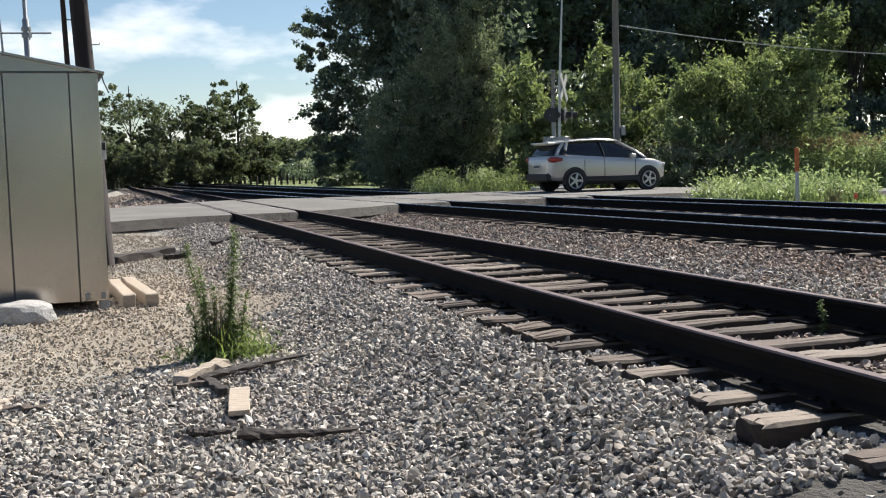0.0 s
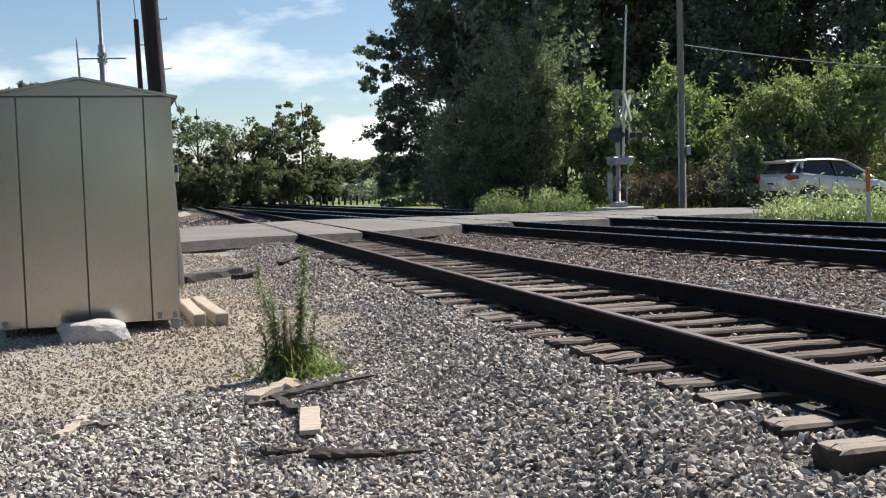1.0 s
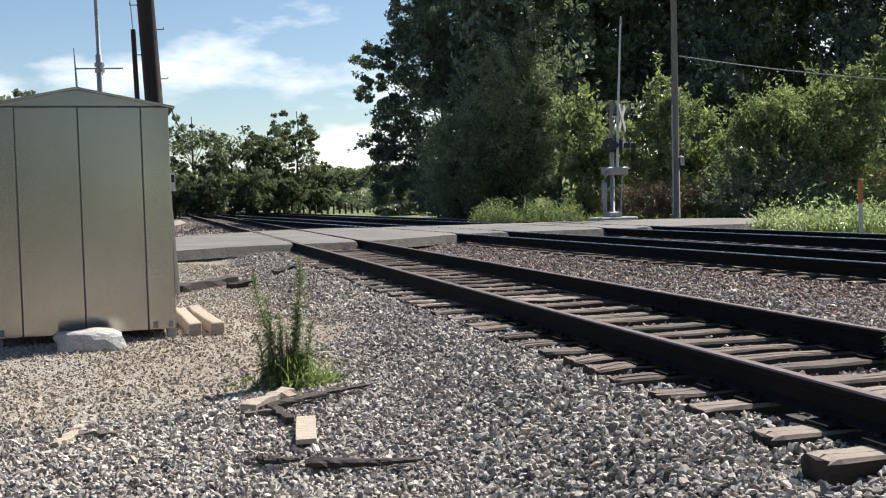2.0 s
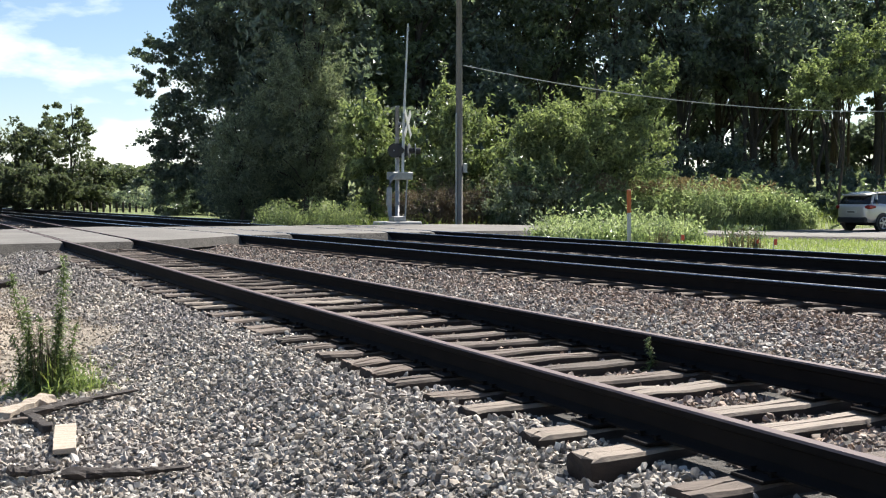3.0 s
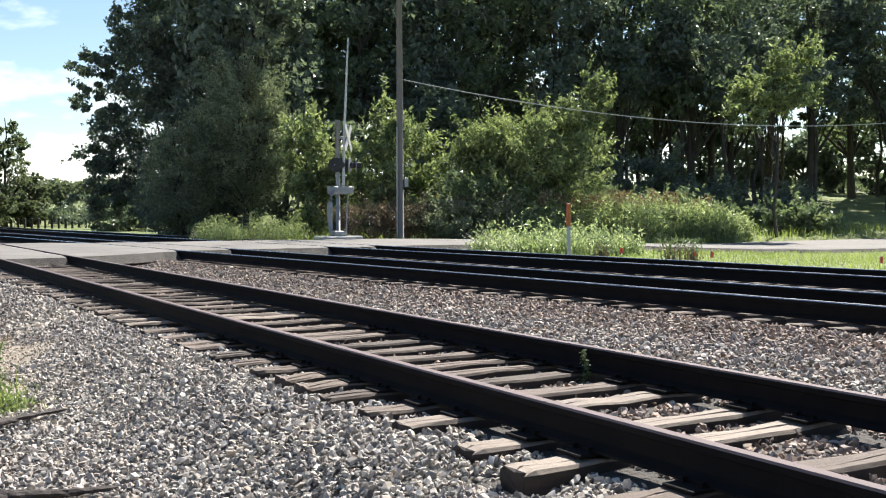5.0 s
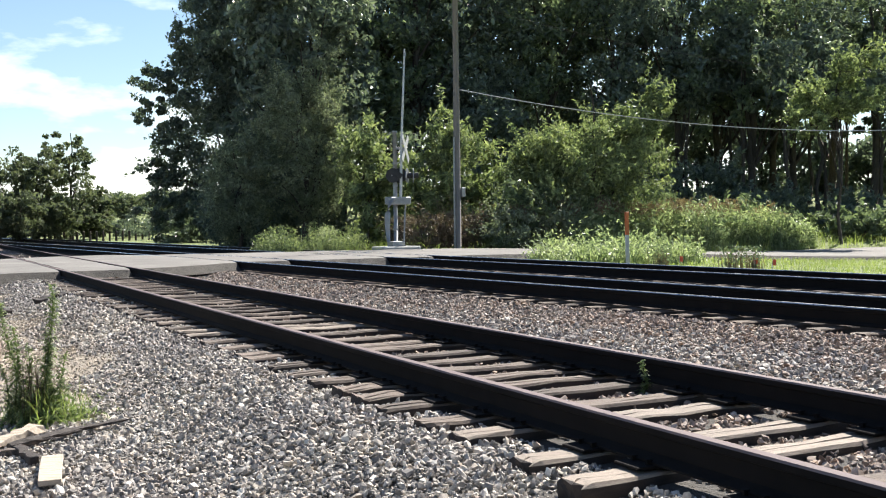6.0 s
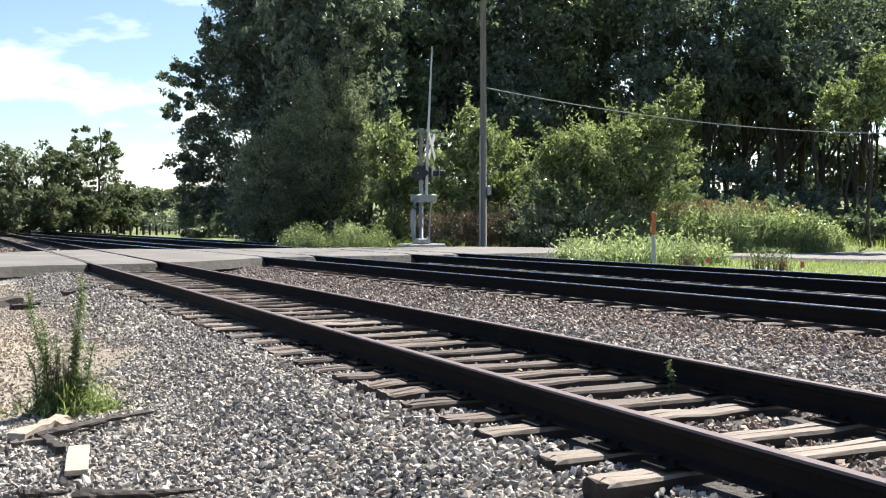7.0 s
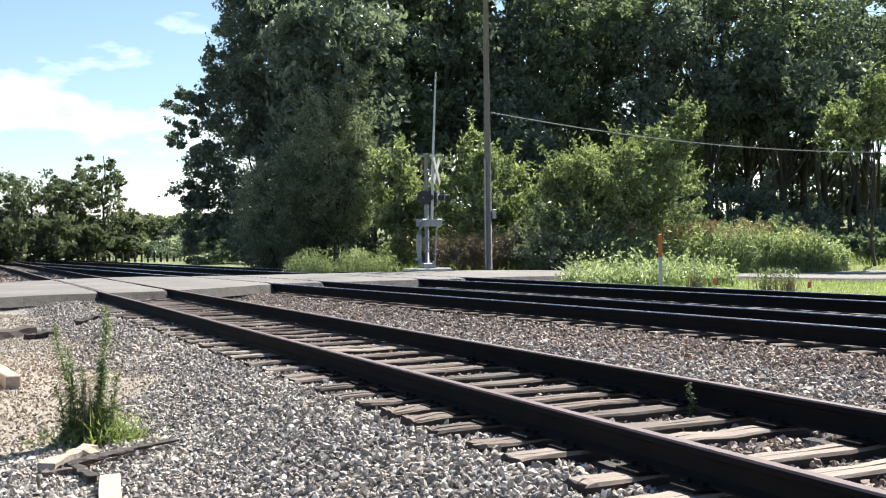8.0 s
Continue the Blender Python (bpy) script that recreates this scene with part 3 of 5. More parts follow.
# ---------------------------------------------------------------- signal shed
def build_shed():
    x0, x1, y0, y1, zb, ze, zr = -4.80, -2.92, 11.3, 13.5, -0.4, 2.02, 2.21
    xm = (x0 + x1) / 2
    sh = thing("signal_shed", "brushed aluminium signal shed with a low gabled roof", "shed", pose(xm, 11.3, zb, 0, 0, 2.0))
    w, d, h, r = (x1 - x0) / 2, y1 - y0, ze - zb, zr - zb
    bm = bmesh.new()
    box(bm, -w + 0.02, 0.02, 0, w - 0.02, d, h)
    part("body", bm, M_ALU, sh)
    seams = [-w, -0.63, 0.0, 0.645, w]
    for a, b in zip(seams, seams[1:]):
        bm = bmesh.new()
        box(bm, a + 0.006, -0.012, 0.0, b - 0.006, 0.018, h - 0.01, 0.004)
        part("wall_panel", bm, M_ALU, sh)
    for s in seams[1:-1]:
        bm = bmesh.new()
        box(bm, s - 0.008, -0.004, 0.0, s + 0.008, 0.016, h - 0.01)
        part("seam", bm, M_ALU_DARK, sh)
    bm = bmesh.new()
    tri = [(-w, h), (w, h), (0, r - 0.02)]
    f0 = [bm.verts.new((x, -0.008, z)) for x, z in tri]
    f1 = [bm.verts.new((x, d, z)) for x, z in tri]
    bm.faces.new(f0), bm.faces.new(f1[::-1])
    for i in range(3):
        bm.faces.new((f0[i], f1[i], f1[(i + 1) % 3], f0[(i + 1) % 3]))
    bmesh.ops.recalc_face_normals(bm, faces=bm.faces)
    part("gable", bm, M_ALU, sh)
    bm = bmesh.new()
    box(bm, -w, -0.03, h - 0.012, w, -0.008, h + 0.006)
    part("gable_trim", bm, M_ALU_DARK, sh)
    for s in (-1, 1):
        bm = bmesh.new()
        a = math.atan2(r - h, w)
        box(bm, -0.0, -0.07, 0.0, (w + 0.06) / math.cos(a), d + 0.07, 0.028, 0.004, pose(0, 0, r - 0.015, 0, math.degrees(a), 0) if s > 0 else pose(0, 0, r - 0.015, 0, 0, 0) @ Matrix.Scale(-1, 4, (1, 0, 0)) @ pose(0, 0, 0, 0, math.degrees(a), 0))
        bmesh.ops.recalc_face_normals(bm, faces=bm.faces)
        part("roof_sheet", bm, M_ALU, sh)
    for x, y in ((-w + 0.05, 0.08), (w - 0.05, 0.08), (-w + 0.05, d - 0.1), (w - 0.05, d - 0.1)):
        bm = bmesh.new()
        box(bm, x - 0.05, y - 0.05, -0.12, x + 0.05, y + 0.05, 0.0, 0.005)
        part("foot", bm, M_GALV, sh)
    for x in (w - 0.22, w - 0.06, -w + 0.1):
        bm = bmesh.new()
        box(bm, x - 0.025, -0.03, 0.02, x + 0.025, -0.01, 0.09, 0.004)
        part("bracket", bm, M_GALV, sh)
    bm = bmesh.new()
    tube(bm, [(w + 0.03, -0.02, h + 0.0), (w + 0.05, -0.02, h - 0.1), (w + 0.1, -0.02, h - 0.22)], 0.008, 6)
    part("drip_wire", bm, M_ALU_DARK, sh)
    bm = bmesh.new()
    box(bm, w - 0.005, 0.1, 1.5, w + 0.05, 0.112, 1.7, 0.002)
    sg = part("sign_plate", bm, M_WHITE, sh, "small white notice plate")
    bm = bmesh.new()
    box(bm, w + 0.008, 0.094, 1.6, w + 0.042, 0.0995, 1.68)
    part("sign_block", bm, M_BLACK, sg)


build_shed()


def lumber(name, label, a, b, width, height, mat, z=None, seed=0, rough=0.01, category="wood scrap", lift=0.0):
    """A rough board lying on the ground from a to b."""
    rng = random.Random(seed)
    (ax, ay), (bx, by) = a, b
    length = math.hypot(bx - ax, by - ay)
    za = float(land(ax, ay)) if z is None else z
    zb = float(land(bx, by)) if z is None else z
    bm = bmesh.new()
    n = 6 if rough > 0.015 else 9
    rows = []
    for i in range(n + 1):
        t = i / n
        taper = 1 - rough * 8 * rng.random() * (1 if i in (0, n) else 0.3)
        rows.append([bm.verts.new((length * t + rng.uniform(-rough, rough), s * width / 2 * taper + rng.uniform(-rough, rough), q * height + rng.uniform(-rough, rough) * 0.6)) for s, q in ((-1, 0), (1, 0), (1, 1), (-1, 1))])
    for p, q in zip(rows, rows[1:]):
        for j in range(4):
            bm.faces.new((p[j], p[(j + 1) % 4], q[(j + 1) % 4], q[j]))
    bm.faces.new(rows[0][::-1]), bm.faces.new(rows[-1])
    bmesh.ops.recalc_face_normals(bm, faces=bm.faces)
    bmesh.ops.bevel(bm, geom=bm.edges[:], offset=min(width, height) * 0.08, segments=1, affect="EDGES")
    ob = part(name, bm, mat)
    ob.matrix_basis = pose(ax, ay, za - 0.01 + lift, 0, -math.degrees(math.atan2(zb - za, length)), math.degrees(math.atan2(by - ay, bx - ax)))
    return tagged(ob, label, category)


def stick(name, label, a, b, r, seed):
    """A charred, splintered stick lying along the ground, thick at a and drawn out to a point at b."""
    rng = random.Random(seed)
    a, b = Vector((*a, float(land(*a)))), Vector((*b, float(land(*b))))
    d = (b - a).normalized()
    side = Vector((-d.y, d.x, 0))
    bm, rings, n, sides = bmesh.new(), [], 16, 9
    for i in range(n + 1):
        t = i / n
        c = a.lerp(b, t) + side * (0.035 * math.sin(4.2 * t + seed) + rng.uniform(-0.006, 0.006)) + Vector((0, 0, r * 0.9 + 0.02))
        k = r * (1.0 - 0.62 * t) * (0.55 if i == 0 else 0.3 if i == n else 1)
        rings.append([bm.verts.new(c + (side * math.cos(q) * 1.15 + Vector((0, 0, 1)) * math.sin(q) * 0.75) * k * rng.uniform(0.72, 1.2)) for q in (2 * math.pi * j / sides for j in range(sides))])
    for r0, r1 in zip(rings, rings[1:]):
        for j in range(sides):
            bm.faces.new((r0[j], r0[(j + 1) % sides], r1[(j + 1) % sides], r1[j]))
    bm.faces.new(rings[0][::-1]), bm.faces.new(rings[-1])
    bmesh.ops.recalc_face_normals(bm, faces=bm.faces)
    return tagged(part(name, bm, M_CREOSOTE), label, "wood scrap")


lumber("timber_offcut", "pale squared timber offcut lying beside the shed", (-2.72, 11.35), (-2.83, 13.2), 0.15, 0.15, M_PLANK, seed=1)
lumber("timber_offcut", "pale squared timber offcut lying beside the shed", (-2.48, 11.3), (-2.66, 13.4), 0.15, 0.15, M_PLANK, seed=2)
lumber("board_piece", "short pale plank end lying on the stones", (-2.36, 5.55), (-2.26, 6.22), 0.125, 0.03, M_PLANK, seed=3, rough=0.004, lift=0.05)
lumber("plank_scrap", "split pale plank beside the weeds", (-2.58, 6.8), (-2.24, 7.3), 0.12, 0.05, M_PLANK, seed=4, rough=0.02, lift=0.03)
stick("charred_branch", "dark weathered stick on the ballast", (-2.48, 6.72), (-1.62, 7.2), 0.04, 5)
lumber("dark_batten", "dark rotten batten under the plank end", (-2.36, 6.25), (-2.42, 6.75), 0.07, 0.05, M_CREOSOTE, seed=6, rough=0.015, lift=0.02)
lumber("dark_batten", "dark rotten batten on the ballast", (-2.62, 6.62), (-2.36, 6.62), 0.04, 0.04, M_TIE, seed=7, rough=0.012, lift=0.02)
stick("charred_log", "black rotten log lying on the stones", (-2.45, 4.98), (-1.82, 4.9), 0.045, 8)
stick("charred_log", "black rotten chunk lying on the stones", (-2.68, 5.26), (-2.46, 5.12), 0.04, 9)
lumber("wood_splinter", "brown splinter of wood on the gravel", (-3.80, 6.16), (-3.70, 6.5), 0.07, 0.04, M_PLANK, seed=10, rough=0.015, lift=0.01)
lumber("dark_splinter", "dark splinter of wood on the gravel", (-3.68, 6.45), (-3.42, 6.38), 0.07, 0.04, M_TIE, seed=11, rough=0.02, lift=0.01)
lumber("wood_splinter", "brown splinter of wood on the gravel", (-3.72, 6.6), (-3.64, 6.86), 0.05, 0.03, M_PLANK, seed=12, rough=0.015, lift=0.01)
lumber("rotten_tie", "dark rotten tie half buried below the road", (-2.75, 17.0), (-1.75, 18.3), 0.24, 0.14, M_CREOSOTE, seed=13, rough=0.03)
lumber("rotten_tie", "dark rotten tie piece below the road", (-1.9, 17.4), (-1.5, 17.5), 0.2, 0.1, M_CREOSOTE, seed=14, rough=0.04)
lumber("rotten_tie", "dark tie piece on the shoulder near the crossing", (-1.1, 17.7), (-0.6, 17.9), 0.2, 0.1, M_CREOSOTE, seed=15, rough=0.03)


def boulder(x, y, sx, sy, sz, label, seed):
    bm = bmesh.new()
    bmesh.ops.create_icosphere(bm, subdivisions=3, radius=1)
    for v in bm.verts:
        n = noise.noise(v.co * 1.3 + Vector((seed, 0, 0))) * 0.3 + noise.noise(v.co * 4 + Vector((0, seed, 0))) * 0.09
        v.co *= 1 + n
        if v.co.z > 0.55:
            v.co.z = 0.55 + (v.co.z - 0.55) * 0.35
        v.co = Vector((v.co.x * sx, v.co.y * sy, v.co.z * sz))
    ob = part("boulder", bm, M_ROCK)
    ob.location = (x, y, float(land(x, y)) + sz * 0.35)
    return tagged(ob, label, "rock")


boulder(-3.8, 10.75, 0.36, 0.22, 0.2, "pale limestone boulder in front of the shed", 3.0)


# ---------------------------------------------------------------- poles and antennas behind the shed
def build_yard_poles():
    p = thing("tarred_pole", "thick tarred wooden pole with climbing pegs, leaning slightly", "utility pole", pose(-2.86, 16.5, -0.45, 0, -2.6, 0))
    bm = bmesh.new()
    tube(bm, [(0, 0, 0), (0, 0, 4), (0, 0, 9)], [0.15, 0.135, 0.115], 14)
    part("shaft", bm, M_POLE_DARK, p, smooth=True)
    for i in range(14):
        bm = bmesh.new()
        s = 1 if i % 2 else -1
        tube(bm, [(0, 0, 2.2 + 0.38 * i), (s * 0.24, 0, 2.2 + 0.38 * i), (s * 0.24, 0, 2.23 + 0.38 * i)], 0.009, 6)
        part("peg", bm, M_GALV, p)
    q = thing("thin_pole", "thin dark post with a cable rising from its top", "pole", pose(-3.18, 16.2, -0.45, 0, -1.2, 0))
    bm = bmesh.new()
    tube(bm, [(0, 0, 0), (0, 0, 4.05)], [0.045, 0.038], 10)
    part("shaft", bm, M_POLE_DARK, q, smooth=True)
    bm = bmesh.new()
    tube(bm, [(0, 0, 4.0), (-0.03, 0, 4.7), (0.05, 0, 7.5)], 0.008, 6)
    part("cable", bm, M_CABLE, q)
    a = thing("antenna_mast", "slender galvanised antenna mast with side aerials", "antenna", pose(-3.66, 14.2, -0.56, 0, -0.8, 0))
    bm = bmesh.new()
    tube(bm, [(0, 0, 0), (0, 0, 3.5), (0, 0, 3.52), (0, 0, 6)], [0.045, 0.045, 0.028, 0.025], 10)
    part("mast", bm, M_GALV, a, smooth=True)
    for z, l, r in ((3.33, -0.3, 0.3), (2.98, -0.26, 0.0), (2.86, -0.26, 0.0)):
        bm = bmesh.new()
        tube(bm, [(l, 0, z), (r, 0, z)], 0.011, 6)
        part("cross_arm", bm, M_GALV, a)
    for z in (3.3, 3.38, 2.98, 2.8):
        bm = bmesh.new()
        disc(bm, (0, 0, z), (0, 0, 1), 0.062, 0.05, 12)
        part("clamp", bm, M_GALV, a)
    bm = bmesh.new()
    tube(bm, [(-0.29, 0, 2.75), (-0.3, 0, 3.2), (-0.31, 0, 3.6)], [0.018, 0.014, 0.006], 8)
    part("whip_aerial", bm, M_GALV, a)
    bm = bmesh.new()
    disc(bm, (0, 0, 4.72), (0, 0, 1), 0.055, 0.12, 12)
    part("collar", bm, M_BLACK, a)


build_yard_poles()


# ---------------------------------------------------------------- crossing signal and power pole
def build_signal():
    X, Y = 12.8, 33.95
    s = thing("crossing_signal", "grey railway crossing signal with raised gate arm and crossbuck", "crossing signal", pose(X, Y, -0.1, 0, 0, 0))
    bm = bmesh.new()
    box(bm, -0.75, -0.5, -0.15, 0.75, 0.5, 0.14, 0.04)
    part("foundation", bm, M_CONCRETE, s, "concrete foundation slab")
    bm = bmesh.new()
    box(bm, -0.24, -0.24, 0.14, 0.24, 0.24, 0.32, 0.02)
    part("base_casting", bm, M_GALV, s)
    bm = bmesh.new()
    tube(bm, [(0, 0, 0.3), (0, 0, 4.2)], 0.075, 12)
    part("mast", bm, M_GALV, s, smooth=True)
    bm = bmesh.new()
    disc(bm, (0, 0, 4.22), (0, 0, 1), 0.09, 0.06, 12)
    part("cap", bm, M_GALV, s)
    bm = bmesh.new()
    box(bm, -0.42, -0.3, 1.62, 0.48, 0.02, 1.9, 0.03)
    part("gate_mechanism", bm, M_GALV, s)
    bm = bmesh.new()
    tube(bm, [(-0.16, -0.26, 1.8), (-0.36, -0.26, 1.68), (-0.43, -0.26, 1.3), (-0.44, -0.26, 0.8), (-0.4, -0.26, 0.3)], [0.08, 0.1, 0.1, 0.09, 0.06], 10)
    arm = part("counterweight_arm", bm, M_GALV, s, smooth=True)
    bm = bmesh.new()
    box(bm, -0.53, -0.33, 0.66, -0.35, -0.19, 1.2, 0.04)
    part("counterweight", bm, M_GALV, arm)
    bm = bmesh.new()
    tube(bm, [(0.3, -0.2, 1.66), (0.26, -0.2, 1.1), (0.22, -0.2, 0.3)], 0.03, 8)
    part("cable_conduit", bm, M_GALV, s)
    for x, z in ((0.0, 0.75), (0.0, 1.2), (0.0, 2.3), (0.0, 3.1)):
        bm = bmesh.new()
        disc(bm, (x, 0, z), (0, 0, 1), 0.095, 0.06, 12)
        part("mast_collar", bm, M_GALV, s)
    bm = bmesh.new()
    tube(bm, [(0.12, -0.2, 1.9), (0.16, -0.2, 3.6), (0.34, -0.2, 7.15)], [0.055, 0.05, 0.03], 8)
    arm = part("gate_arm", bm, M_WHITE, s, "white raised gate arm")
    bm = bmesh.new()
    disc(bm, (0.34, -0.2, 6.95), (0, 0, 1), 0.05, 0.12, 8)
    part("tip_lamp", bm, M_GALV, arm)
    for a in (45, -45):
        bm = bmesh.new()
        box(bm, -0.61, -0.012, -0.11, 0.61, 0.012, 0.11, 0.004, pose(0.36, -0.12 - (0.014 if a > 0 else -0.014), 3.62, 0, 0, 50) @ pose(0, 0, 0, 0, a, 0))
        part("crossbuck_blade", bm, M_WHITE, s, "white crossbuck blade")
    bm = bmesh.new()
    box(bm, 0.0, -0.1, 3.57, 0.36, -0.06, 3.67, 0.005)
    part("blade_bracket", bm, M_GALV, s)
    bm = bmesh.new()
    tube(bm, [(-0.2, -0.1, 2.66), (0.8, -0.1, 2.66)], 0.03, 8)
    part("lamp_bar", bm, M_GALV, s)
    for x, ax in ((-0.14, (0.5, 0.86, 0)), (0.12, (-0.5, -0.86, 0)), (0.42, (0.8, -0.6, 0)), (0.66, (0.92, -0.4, 0))):
        bm = bmesh.new()
        disc(bm, (x, -0.12, 2.66), ax, 0.26, 0.03, 18)
        lamp = part("lamp_backing", bm, M_BLACK if x < 0.3 else M_GALV, s)
        bm = bmesh.new()
        disc(bm, Vector((x, -0.12, 2.66)) + Vector(ax) * 0.1, ax, 0.11, 0.17, 14, 0.01)
        part("lamp_hood", bm, M_BLACK, lamp)
    p = thing("power_pole", "tall grey wooden power pole with conduit and meter box", "utility pole", pose(15.41, 34.15, -0.3))
    bm = bmesh.new()
    tube(bm, [(0, 0, 0), (0, 0, 5), (0, 0, 11.5)], [0.135, 0.122, 0.095], 14)
    part("shaft", bm, M_POLE, p, smooth=True)
    bm = bmesh.new()
    tube(bm, [(-0.16, -0.06, 0), (-0.145, -0.06, 4.3)], 0.035, 8)
    part("conduit", bm, M_GALV, p)
    bm = bmesh.new()
    box(bm, 0.11, -0.16, 2.1, 0.27, -0.02, 2.45, 0.02)
    part("meter_box", bm, M_GALV, p)


build_signal()


def wire(name, label, a, b, sag, r, mat=M_CABLE):
    bm = bmesh.new()
    a, b = Vector(a), Vector(b)
    pts = [a.lerp(b, i / 24) - Vector((0, 0, sag * 4 * (i / 24) * (1 - i / 24))) for i in range(25)]
    tube(bm, pts, r, 6)
    return tagged(part(name, bm, mat), label, "cable")


wire("service_cable", "pale service cable sagging from the power pole", (15.55, 34.1, 5.75), (46.6, 33.0, 5.6), 1.0, 0.02)
wire("power_line", "thin dark power line high over the road", (15.48, 34.1, 10.3), (52.0, 25.0, 9.3), 0.7, 0.01, M_POLE_DARK)
wire("power_line", "thin dark power line high over the road", (15.48, 34.1, 11.0), (52.0, 25.0, 10.2), 0.7, 0.01, M_POLE_DARK)
wire("power_line", "thin dark power line from the pole", (15.5, 34.1, 9.0), (47.0, 33.5, 8.4), 1.3, 0.008, M_POLE_DARK)


# ---------------------------------------------------------------- marker post, flags
def build_marker():
    m = thing("marker_post", "white marker post with a faded orange top", "marker post", pose(12.55, 20.1, float(land(12.55, 20.1)) - 0.02, 0, -1, 0))
    bm = bmesh.new()
    box(bm, -0.05, -0.02, 0, 0.05, 0.02, 0.85, 0.008)
    part("post", bm, M_WHITE, m)
    bm = bmesh.new()
    box(bm, -0.054, -0.024, 0.85, 0.054, 0.024, 1.4, 0.01)
    part("sleeve", bm, M_ORANGE, m)


build_marker()


def marker_flag(x, y, lean):
    g = float(land(x, y)) - 0.02
    f = thing("marker_flag", "small red survey flag on a thin wire", "flag", pose(x, y, g, 0, lean, 20), group="survey flags")
    bm = bmesh.new()
    tube(bm, [(0, 0, 0), (0, 0, 0.34)], 0.006, 5)
    part("wire_stake", bm, M_CABLE, f)
    bm = bmesh.new()
    rows = [[bm.verts.new((0.005 + 0.16 * i / 4, 0.018 * math.sin(i * 1.6) + s * 0.003, z)) for z in (0.2, 0.33)] for s in (-1, 1) for i in range(5)]
    for k in range(4):
        bm.faces.new((rows[k][0], rows[k + 1][0], rows[k + 1][1], rows[k][1]))
        bm.faces.new((rows[k + 5][0], rows[k + 5][1], rows[k + 6][1], rows[k + 6][0]))
    part("flag", bm, M_RED_FLAG, f)


marker_flag(13.45, 19.3, 4)
marker_flag(13.55, 16.9, -6)
marker_flag(13.75, 16.6, 8)
marker_flag(14.6, 12.9, 5)


# ---------------------------------------------------------------- plants
def leaf_quads(pos, size, rng, up=0.5, slim=0.5):
    """Folded leaf blades (n, 4, 3) about the points pos."""
    n = len(pos)
    d = rng.normal(size=(n, 3))
    d[:, 2] -= 0.35
    d /= np.linalg.norm(d, axis=1)[:, None]
    nrm = rng.normal(size=(n, 3))
    nrm[:, 2] += up * 2
    side = np.cross(d, nrm)
    side /= np.linalg.norm(side, axis=1)[:, None] + 1e-9
    nrm = np.cross(side, d)
    s = size * rng.uniform(0.6, 1.35, n)[:, None]
    return np.stack([pos - d * s / 2, pos + side * s * slim / 2 + nrm * s * 0.08, pos + d * s / 2 - nrm * s * 0.12, pos - side * s * slim / 2 + nrm * s * 0.08], 1)


def quads_object(name, q, mat, parent=None, label=""):
    n = len(q)
    return raw(name, q.reshape(-1, 3), np.arange(n * 4).reshape(n, 4), mat, parent, label)


def crown_points(blobs, clumps, per, rng, hollow=0.55, clump=0.3):
    """Points in clumps over the blobs (x, y, z, rx, ry, rz)."""
    vol = np.array([b[3] * b[4] * b[5] for b in blobs]) ** (2 / 3)
    pick = rng.choice(len(blobs), clumps, p=vol / vol.sum())
    b = np.array(blobs)[pick]
    d = rng.normal(size=(clumps, 3))
    d /= np.linalg.norm(d, axis=1)[:, None]
    c = b[:, :3] + d * b[:, 3:] * (rng.uniform(hollow, 1.0, clumps) ** 0.8)[:, None]
    r = b[:, 3:].mean(1) * clump * rng.uniform(0.5, 1.4, clumps)
    o = rng.normal(size=(clumps, per, 3))
    o *= (rng.uniform(size=(clumps, per)) ** 0.4 / np.linalg.norm(o, axis=2))[:, :, None]
    p = c[:, None, :] + o * (r[:, None, None] * np.array([1.15, 1.15, 0.8]))
    return p.reshape(-1, 3), c


def limbs(bm, base, top, r0, ends, rng, sides=8):
    """A tapered trunk with limbs to some of the clumps."""
    base, top = Vector(base), Vector(top)
    pts, rad = [], []
    for i in range(7):
        t = i / 6
        pts.append(base.lerp(top, t) + Vector((rng.normal() * 0.12, rng.normal() * 0.12, 0)) * (0 < i))
        rad.append(r0 * (1.25 if i == 0 else 1) * (1 - 0.8 * t))
    tube(bm, pts, rad, sides)
    for e in ends:
        e = Vector(e)
        k = min(5, max(1, int(6 * max(0.15, min(0.9, (e.z - base.z) / max(0.1, top.z - base.z) - 0.25)))))
        s = pts[k]
        mid = s.lerp(e, 0.5) + Vector((0, 0, 0.12 * (e - s).length))
        tube(bm, [s, mid, e], [rad[k] * 0.5, rad[k] * 0.3, rad[k] * 0.08 + 0.008], 5)


